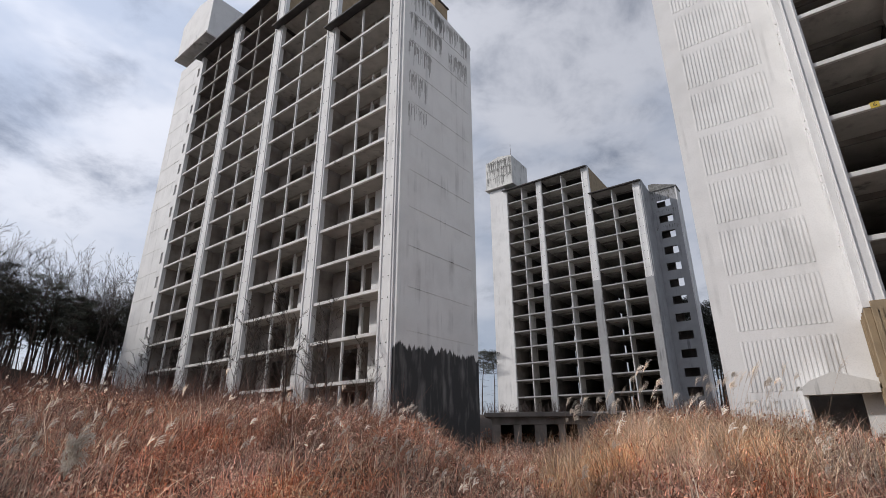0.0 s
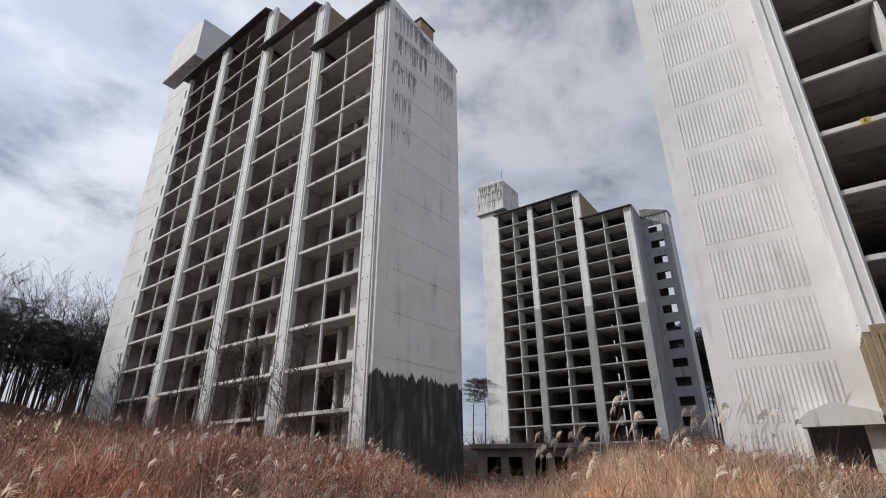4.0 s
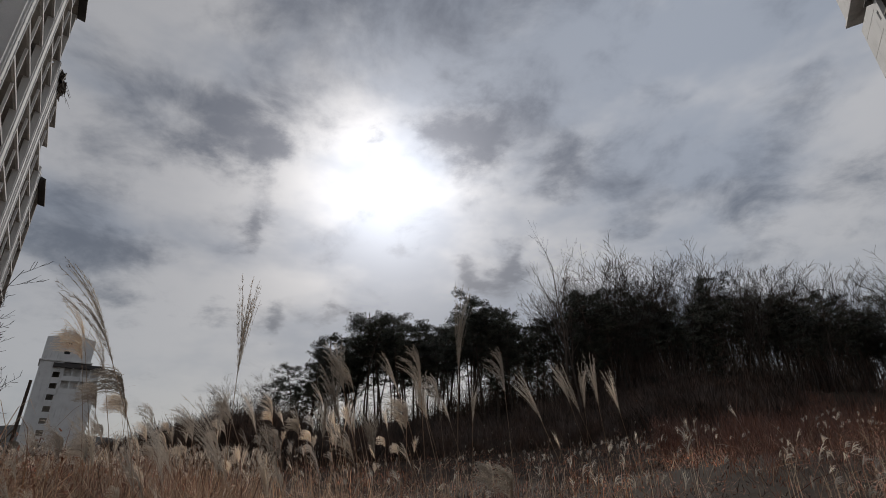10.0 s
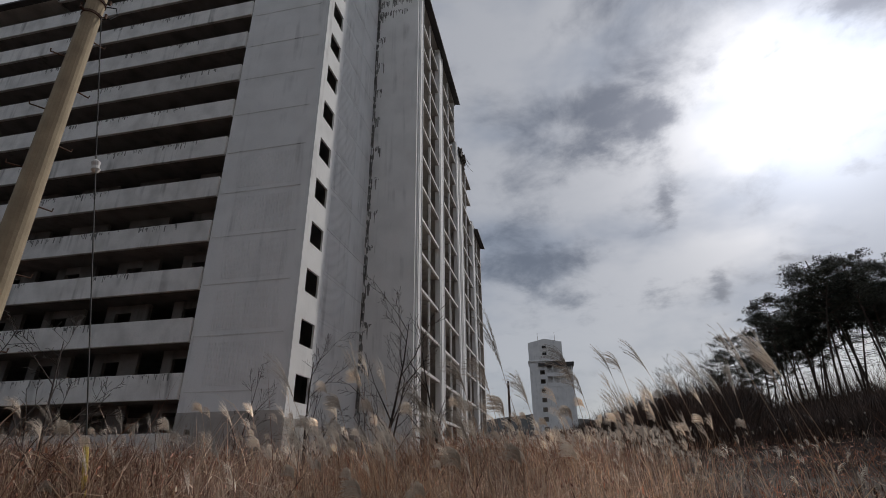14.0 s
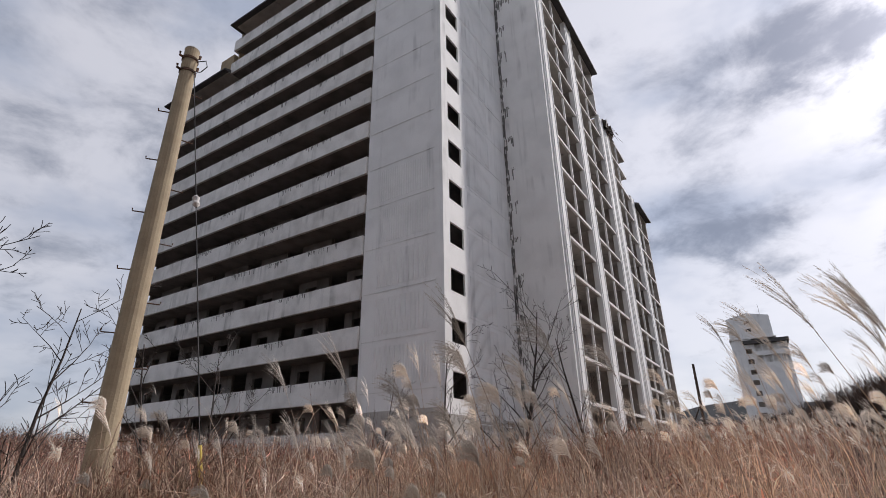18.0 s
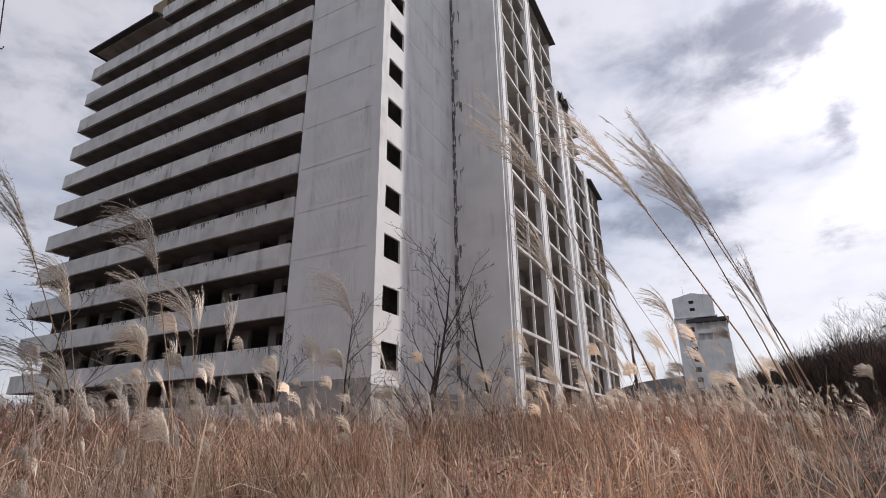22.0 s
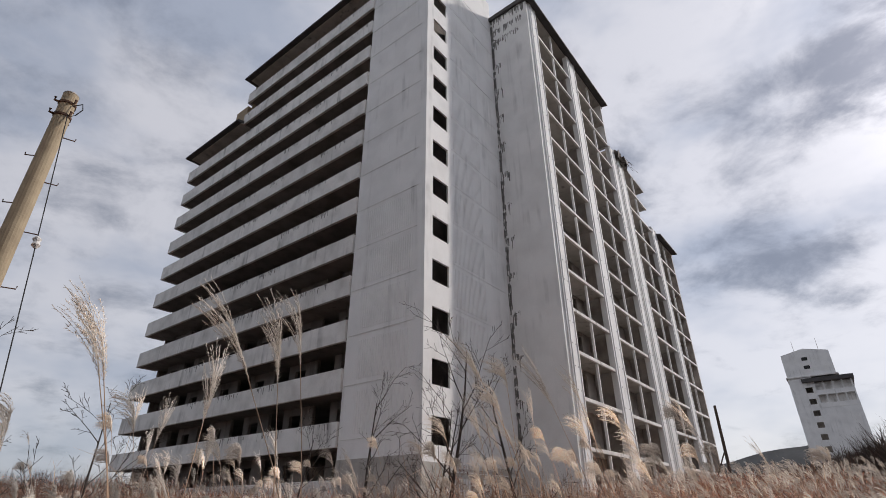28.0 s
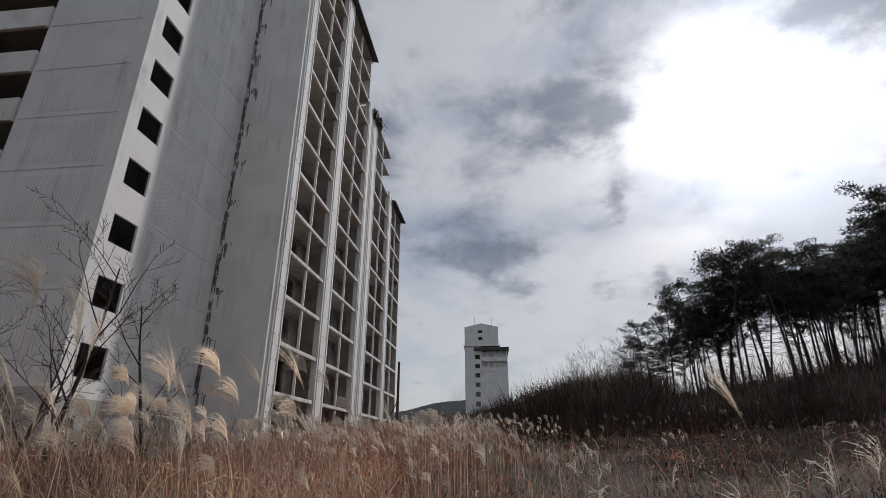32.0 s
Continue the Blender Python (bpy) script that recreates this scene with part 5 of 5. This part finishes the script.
def strewn(name, seed, count, per, rmin, rmax, zlo, zhi, long_lo, long_hi, wide, flat, mat, label, grow, bias=1.15, off=2.4, lo=-62, wind=None):
    """Loose pieces caught in the grass: fallen stems, or small curled leaves. flat: 0 upright to 1 level."""
    q = random.Random(seed)
    rows = []
    tries = 0
    while len(rows) < count and tries < count * 4:
        tries += 1
        a, r = q.uniform(lo, 195), rmin + (rmax - rmin) * q.random() ** bias
        x, y = polar(a, r)
        x, y = x - 1.2, y + 2.0
        d = near_path(x, y)
        if d < off or inside_blocks(x, y):
            continue
        open_field = smooth(36, 48, a) * smooth(116, 104, a) * smooth(3, 6, r)
        if open_field > 0.2 and q.random() < 0.88:
            continue
        h = (1 - 0.5 * open_field) * hollow(x, y) * near_low(x, y, d) * (1.0 + 0.45 * noise.noise((x * 0.3, y * 0.3, 19)) + 0.3 * noise.noise((x * 0.9, y * 0.9, 2)))
        rows.append((x, y, ground_z(x, y), h, r))
    g = np.random.default_rng(seed)
    c = np.repeat(np.array(rows), per, axis=0)
    n = len(c)
    k = 1 + c[:, 4] * grow
    sp = 0.22 * (0.7 + c[:, 4] / 25)
    o = c[:, :3] + np.stack([g.normal(0, 1, n) * sp, g.normal(0, 1, n) * sp, c[:, 3] * g.uniform(zlo, zhi, n)], 1)
    ang = g.uniform(0, 2 * np.pi, n) if wind is None else g.normal(wind, 0.9, n)
    tilt = np.clip(g.normal(flat, 0.3, n), -0.2, 1.1) * np.pi / 2
    u = np.stack([np.cos(ang) * np.sin(tilt), np.sin(ang) * np.sin(tilt), np.cos(tilt)], 1)
    w = np.stack([-np.sin(ang), np.cos(ang), g.normal(0, 0.5, n)], 1)
    w *= (wide * k * g.uniform(0.6, 1.4, n))[:, None]
    ln = g.uniform(long_lo, long_hi, n) * np.sqrt(k)
    sag = np.array([0, 0, -1.0]) * (ln * 0.12)[:, None]
    v = np.stack([o - w, o + w, o + u * (ln * 0.55)[:, None] + w * 0.8, o + u * ln[:, None] + sag, o + u * (ln * 0.55)[:, None] - w * 0.8], 1).reshape(-1, 3)
    first = np.arange(n)[:, None] * 5
    f = np.concatenate([(first + np.array([[0, 1, 2, 4]])).ravel(), (first + np.array([[4, 2, 3]])).ravel()])
    me = bpy.data.meshes.new(name)
    me.vertices.add(len(v))
    me.vertices.foreach_set("co", v.ravel())
    me.loops.add(f.size)
    me.loops.foreach_set("vertex_index", f.astype(np.int32))
    me.polygons.add(2 * n)
    me.polygons.foreach_set("loop_start", np.concatenate([np.arange(n) * 4, 4 * n + np.arange(n) * 3]).astype(np.int32))
    me.update(calc_edges=True)
    me.materials.append(mat)
    return tagged(new(name, me), label, "grass", kind="stuff")


strewn("fallen_stems", 111, 5200, 3, 0.9, 40, 0.1, 0.75, 0.4, 1.0, 0.0030, 0.72, STRAW, "pale fallen grass stems lying across each other", 0.06)
strewn("red_stems", 112, 6500, 4, 0.9, 42, 0.1, 0.85, 0.35, 0.9, 0.0024, 0.65, RUSSET, "broken reddish weed stems", 0.06)
strewn("curled_leaves", 113, 9000, 12, 1.5, 46, 0.35, 1.15, 0.03, 0.09, 0.007, 0.6, RUSSET, "small curled dry leaves caught in the grass", 0.07)
strewn("seed_fluff", 114, 3000, 12, 3.0, 44, 0.7, 1.25, 0.02, 0.06, 0.008, 0.6, STRAW, "pale seed fluff on the weeds", 0.07)


strewn("trampled_grass", 117, 5000, 4, 0.0, 8, 0.0, 0.05, 0.12, 0.4, 0.0026, 0.8, RUSSET, "short trampled dry grass underfoot", 0.02, 0.8, 0.0)
strewn("leaning_stems", 115, 1100, 3, 1.4, 18, 0.0, 0.1, 1.1, 1.9, 0.0016, 0.32, WEED, "long thin dead stems leaning in the wind", 0.05, 1.15, 2.6, 100, -0.6)
strewn("pale_stalks", 116, 3200, 3, 1.6, 11, 0.0, 0.1, 1.1, 2.0, 0.0030, 0.40, STRAW, "long pale reed stalks leaning across each other", 0.05, 1.15, 2.4, 100, -0.6)


def golden_mound():
    """Pale golden clumps on the rise beside the ribbed block."""
    q = random.Random(131)
    verts, faces = [], []
    for i in range(1500):
        a, r = q.gauss(-23, 7), q.uniform(9, 17)
        if not -40 < a < -12:
            continue
        cx, cy = polar(a, r)
        if inside_blocks(cx, cy):
            continue
        tall = q.uniform(0.7, 1.35) * (1 - 0.3 * smooth(12, 17, r))
        for j in range(9):
            x, y = cx + q.gauss(0, 0.2), cy + q.gauss(0, 0.2)
            blade(verts, faces, q, x, y, ground_z(x, y) - 0.03, tall * q.uniform(0.6, 1.1), 0.006, q.uniform(0.2, 0.9), 3)
    tagged(raw_part("golden_grass", verts, faces, GOLD, None), "tall golden dry grass on a low mound", "grass", kind="stuff")


golden_mound()


def arching(name, seed, count, rmax, tall, width, mat, label, lo=-62):
    """Long leaf blades that rise, arch over and hang down."""
    q = random.Random(seed)
    rows = []
    tries = 0
    while len(rows) < count and tries < 6 * count:
        tries += 1
        a, r = q.uniform(lo, 195), 1.2 + rmax * q.random() ** 1.2
        x, y = polar(a, r)
        x, y = x - 1.2, y + 2.0
        d = near_path(x, y)
        if d < 2.4 or inside_blocks(x, y) or noise.noise((x * 0.35, y * 0.35, seed)) < -0.15:
            continue
        field = smooth(36, 48, a) * smooth(116, 104, a) * smooth(3, 6, r)
        if q.random() < 0.9 * field:
            continue
        rows.append((x, y, ground_z(x, y), near_low(x, y, d) * hollow(x, y) * (1 + 0.4 * noise.noise((x * 0.3, y * 0.3, 19))), r))
    g = np.random.default_rng(seed)
    c = np.array(rows)
    n = len(c)
    ang = g.normal(0.5, 1.5, n)
    run = np.stack([np.cos(ang), np.sin(ang), np.zeros(n)], 1)
    side = np.stack([-np.sin(ang), np.cos(ang), g.normal(0, 0.35, n)], 1) * (width * (1 + c[:, 4] / 16) * g.uniform(0.6, 1.3, n))[:, None]
    length = c[:, 3] * g.uniform(tall * 0.6, tall * 1.25, n)
    start, turn = g.uniform(50, 100, n), g.uniform(90, 240, n)
    p = c[:, :3].copy()
    steps = 9
    pts = []
    for i in range(steps):
        f = i / (steps - 1)
        wide = 1.0 if f < 0.6 else 1.0 - 0.9 * (f - 0.6) / 0.4
        pts += [p - side * wide, p + side * wide]
        th = np.radians(start - turn * f ** 2.2)
        p = p + (run * np.cos(th)[:, None] + np.array([0, 0, 1.0]) * np.sin(th)[:, None]) * (length / (steps - 1))[:, None]
    v = np.stack(pts, 1).reshape(-1, 3)
    k = np.arange(n)[:, None] * 2 * steps
    faces = np.concatenate([k + np.array([[2 * i, 2 * i + 1, 2 * i + 3, 2 * i + 2]]) for i in range(steps - 1)])
    me = bpy.data.meshes.new(name)
    me.vertices.add(len(v))
    me.vertices.foreach_set("co", v.ravel())
    me.loops.add(faces.size)
    me.loops.foreach_set("vertex_index", faces.ravel().astype(np.int32))
    me.polygons.add(len(faces))
    me.polygons.foreach_set("loop_start", (np.arange(len(faces)) * 4).astype(np.int32))
    me.update(calc_edges=True)
    me.materials.append(mat)
    return tagged(new(name, me), label, "grass", kind="stuff")


arching("arching_leaves", 121, 6000, 18, 1.35, 0.0027, STRAW, "pale curled reed leaves arching over the grass")
arching("reed_strands", 123, 3000, 9, 1.75, 0.0050, STRAW, "broad pale reed leaves leaning across each other", 105)
arching("russet_leaves", 122, 15000, 24, 1.25, 0.0032, RUSSET, "russet reed leaves bent over and hanging")


def weeds(q):
    a = q.uniform(2, 50) if q.random() < 0.45 else q.uniform(98, 185)
    x, y = polar(a, q.uniform(13, 26) if a < 60 else 3.0 + 15 * q.random())
    if inside_blocks(x, y) or near_path(x, y) < 2.8:
        x, y = polar(24, q.uniform(13, 22))
    return x, y, q.uniform(0.5, 1.15)


def red_slope(q):
    a = q.uniform(18, 58)
    x, y = polar(a, q.uniform(26, 62))
    if inside_blocks(x, y):
        x, y = polar(50, q.uniform(28, 44))
    return x, y, q.uniform(0.5, 1.1)


def wall_weeds(q):
    for _ in range(20):
        x, y = polar(q.uniform(100, 192), 3.0 + 10 * q.random())
        if near_path(x, y) > 2.0 and not inside_blocks(x, y) and noise.noise((x * 0.4, y * 0.4, 8)) > -0.15:
            return x, y, q.uniform(0.45, 1.0)
    return -8, -4, 0.6


thicket("tall_weeds", 37, 2000, wall_weeds, 2.3, WEED, "tall dead weed stems before the stair wall", 0.0042)
thicket("pale_weeds", 38, 1700, wall_weeds, 2.1, STRAW, "pale dry stalks among the dead weeds", 0.0030)
thicket("slope_weeds", 34, 5200, red_slope, 2.0, WEED, "reddish dead weeds on the slope below the trees", 0.012)
thicket("dry_weeds", 33, 1500, weeds, 1.9, WEED, "tangled reddish dead weed stems", 0.004)


def plume_geometry(verts, faces, q, base, d, ln, fat, filaments, width, hairs, droop=1.0, segs=4):
    """A one-sided tassel: fine filaments from a short axis, combed over to one side, with short silky hairs."""
    a = q.gauss(-0.5, 0.6)
    lee = Vector((math.cos(a), math.sin(a), 0))
    side = d.orthogonal().normalized()

    def tri(c, e, w):
        k = len(verts)
        verts.extend((c - w, c + w, c + e))
        faces.append((k, k + 1, k + 2))

    for i in range(filaments):
        f = 0.5 * (i + 0.5) / filaments
        c = base + d * ln * f
        out = Matrix.Rotation(q.uniform(0, 6.283), 3, d) @ side
        u = (d * 1.1 + lee * 0.45 * droop + out * 0.34 * fat).normalized()
        fl = ln * q.uniform(0.55, 0.95) * (1 - 0.35 * f)
        for seg in range(segs):
            e = u * fl / segs
            w = u.cross(out).normalized() * width
            tri(c, e * 1.25, w)
            for _ in range(hairs):
                o = c + e * q.random()
                hd = (u + Vector((q.uniform(-1, 1), q.uniform(-1, 1), q.uniform(-1, 1))) * 0.7).normalized()
                tri(o, hd * q.uniform(0.012, 0.028) * (0.6 + fat * 0.4), hd.orthogonal().normalized() * width * 0.8)
            c = c + e
            u = (u + lee * 0.30 * droop + Vector((0, 0, -0.36 * droop))).normalized()


def reed(seed, h, fat, form):
    """One flowering reed: stem, blades and plume. form: 0 an upright open fan, 1 half combed over, 2 a hanging tassel."""
    q = random.Random(seed)
    t = thing("plume_reed", 0, 0, 0, 0, "dry flowering reed with a pale feathery plume", "reed", "flowering reeds")
    bend = Vector((q.uniform(0.02, 0.30), q.uniform(-0.25, 0.04), 0))
    at = lambda f: Vector((bend.x * f * f * h, bend.y * f * f * h, h * f))
    bm = bmesh.new()
    tube(bm, [at(i / 6) - Vector((0, 0, 0.1 if i == 0 else 0)) for i in range(7)], [0.0042 * (1 - 0.65 * i / 6) for i in range(7)], 5)
    part("stem", bm, STRAW, t)
    for j in range(4):
        verts, faces = [], []
        c = at(q.uniform(0.15, 0.6))
        blade(verts, faces, q, c.x, c.y, c.z, q.uniform(0.4, 0.8), 0.005, q.uniform(0.6, 1.3), 5)
        raw_part("leaf", verts, faces, STRAW, t)
    verts, faces = [], []
    d = (at(1.0) - at(0.9)).normalized()
    ln, count, droop, segs = {0: (q.uniform(0.36, 0.46), 24, 0.16, 6), 1: (q.uniform(0.28, 0.36), 34, 0.5, 5), 2: (q.uniform(0.20, 0.26), 70, 0.95, 4)}[form]
    plume_geometry(verts, faces, q, at(0.97), d, ln, fat, count, 0.0015, 7, droop, segs)
    raw_part("plume", verts, faces, PLUME, t, "pale silky plume")
    return t


def plant_reeds():
    q = random.Random(77)
    kinds = 8
    spots = [[] for _ in range(kinds)]
    made = tries = 0
    while made < 95 and tries < 9000:
        tries += 1
        a = q.uniform(0, 200)
        r = 2.2 + 10 * q.random() ** 1.2
        x, y = polar(a, r)
        x, y = x - 1.6, y + 2.2
        d = near_path(x, y)
        if d < 1.5 or noise.noise((x * 0.3, y * 0.3, 4)) < -0.1:
            continue
        # low where the view opens over the field, tall by the stair wall
        if a < 60:
            if q.random() < 0.75:
                continue
            k = q.uniform(0.5, 0.72)
        elif a < 108:
            if q.random() < 0.8:
                continue
            k = q.uniform(0.5, 0.72)
        else:
            k = q.uniform(0.66, 1.04)
        if d < 3:
            k *= 0.82
        spots[made % kinds].append((x, y, q.uniform(-40, 40), k))
        made += 1
    # low golden reeds on the mound beside the ribbed block
    for i in range(55):
        x, y = polar(q.uniform(-36, -13), q.uniform(8.5, 14.5))
        spots[1 + i % 5].append((x, y, q.uniform(-40, 40), q.uniform(0.62, 0.80)))
    # the tall ones that stand out against the stair wall and the sky: x, y, height
    tall = [(-3.6, 3.2, 1.84), (-1.68, 0.42, 1.83), (-1.35, 0.61, 1.74), (-1.99, -0.05, 1.84), (-2.36, -0.48, 1.92), (-3.08, -0.77, 2.5), (-2.26, -0.09, 2.3),
            (-1.77, 0.03, 2.3)]
    tall += [(-5.8, 0.85, 2.75), (-5.92, 0.88, 2.8), (-6.21, 0.76, 2.2), (-6.53, 0.68, 2.2), (-6.78, 0.58, 2.15), (-6.98, 0.45, 2.35),
             (-7.18, 0.57, 2.35), (-6.53, 1.58, 1.8), (-7.88, 0.08, 2.3), (-9.01, -0.29, 2.4), (-7.97, 4.14, 1.75)]
    for i, (x, y, h) in enumerate(tall):
        kind = (0, 2, 4, 6, 1)[i % 5]
        if near_path(x, y) > 1.6:
            spots[kind].append((x, y, q.uniform(-40, 40), (h - 0.1) / (2.05 + 0.07 * kind)))
    # two clumps beside the path whose fans rise over the eye, then single ones: x, y, height of the tip, form
    fans = [(-3.55, 2.70, 2.45, 0), (-3.31, 2.51, 2.42, 0), (-3.30, 2.80, 2.36, 0), (-3.66, 2.60, 2.52, 0), (-3.20, 2.25, 2.35, 0), (-3.83, 2.50, 2.45, 0), (-5.54, 1.34, 2.96, 0),
            (-5.57, 1.85, 2.57, 0), (-5.20, 1.50, 2.60, 1), (-3.20, 1.12, 2.39, 1), (-2.34, 0.58, 2.45, 1), (-2.41, 1.39, 2.40, 1), (-2.49, 1.06, 2.30, 1),
            (-2.20, 0.81, 2.35, 1), (-1.84, 0.53, 2.20, 1), (-2.47, 1.35, 1.82, 2), (-1.82, 1.07, 1.80, 2), (-2.32, 0.95, 2.5, 0), (-1.26, 1.02, 1.77, 2),
            (-0.70, 1.10, 1.62, 2), (-5.16, 1.27, 2.44, 0), (-5.69, 1.74, 2.55, 0)]
    for i, (x, y, tip, form) in enumerate(fans):
        x, y = x - 0.3, y + 0.2
        kind = {0: (0, 2, 4, 6), 1: (1, 5), 2: (3, 7)}[form][i % (4 if form == 0 else 2)]
        if near_path(x, y) > 0.7:
            spots[kind].append((x, y, q.uniform(-20, 20), (tip - ground_z(x, y)) / (2.25 + 0.07 * kind)))
    # a thick stand at the foot of the stair wall
    for i in range(55):
        x, y = polar(q.uniform(112, 165), q.uniform(5.0, 11))
        if near_path(x, y) > 2.2:
            spots[(1, 3, 7, 3, 5, 0)[i % 6]].append((x, y, q.uniform(-45, 45), q.uniform(0.7, 1.0)))
    for i in range(65):
        x, y = q.uniform(-10.5, -5.4), q.uniform(-2.6, 1.4)
        if near_path(x, y) > 2.4:
            spots[(3, 7, 1, 3, 5, 2)[i % 6]].append((x, y, q.uniform(-45, 45), q.uniform(0.72, 1.0)))
    for i in range(60):
        x, y = polar(q.uniform(158, 196), q.uniform(2.6, 6.5))
        x, y = x - 1.6, y + 3.4
        if near_path(x, y) > 2.1:
            spots[(3, 7, 1, 5, 4)[i % 5]].append((x, y, q.uniform(-40, 40), q.uniform(0.62, 0.92)))
    for i in range(kinds):
        place(reed(200 + i, 2.05 + 0.07 * i, (0.55, 0.8, 0.45, 1.3, 0.6, 0.75, 0.5, 1.0)[i], (0, 1, 0, 2, 0, 1, 0, 2)[i]), spots[i])
    # farther reeds, past counting
    verts, faces, sv, sf = [], [], [], []
    for i in range(4300):
        a = q.uniform(-40, 180) if i < 3600 else q.uniform(98, 119)
        r = 8 + 36 * q.random() ** 1.1 if i < 3600 else q.uniform(14, 30)
        x, y = polar(a, r)
        if inside_blocks(x, y) or noise.noise((x * 0.12, y * 0.12, 14)) < -0.1 + q.uniform(-0.25, 0.25):
            continue
        z = ground_z(x, y)
        h = q.uniform(1.0, 1.75) * hollow(x, y) * (0.62 if a < 52 else 1.0)
        if 45 < a < 112 and i < 3600:
            if q.random() < 0.5:
                continue
            h *= 0.7
        p = Vector((x, y, z + h))
        w = Vector((-y, x, 0)).normalized() * 0.004 * (1 + r / 25)
        k = len(sv)
        sv += [(x - w.x, y - w.y, z), (x + w.x, y + w.y, z), tuple(p)]
        sf.append((k, k + 1, k + 2))
        plume_geometry(verts, faces, q, p, Vector((q.uniform(-0.1, 0.5), q.uniform(-0.1, 0.4), 1)).normalized(), q.uniform(0.2, 0.32) * (0.62 if a < 52 else 1.0), q.uniform(0.6, 1.4), 11, 0.0030 * (1 + r / 20), 2, 0.9, 3)
    tagged(raw_part("far_reed_stems", sv, sf, STRAW, None), "thin straw reed stems across the field", "reeds", kind="stuff")
    tagged(raw_part("far_reed_plumes", verts, faces, PLUME, None), "pale reed plumes across the field", "reeds", kind="stuff")


plant_reeds()
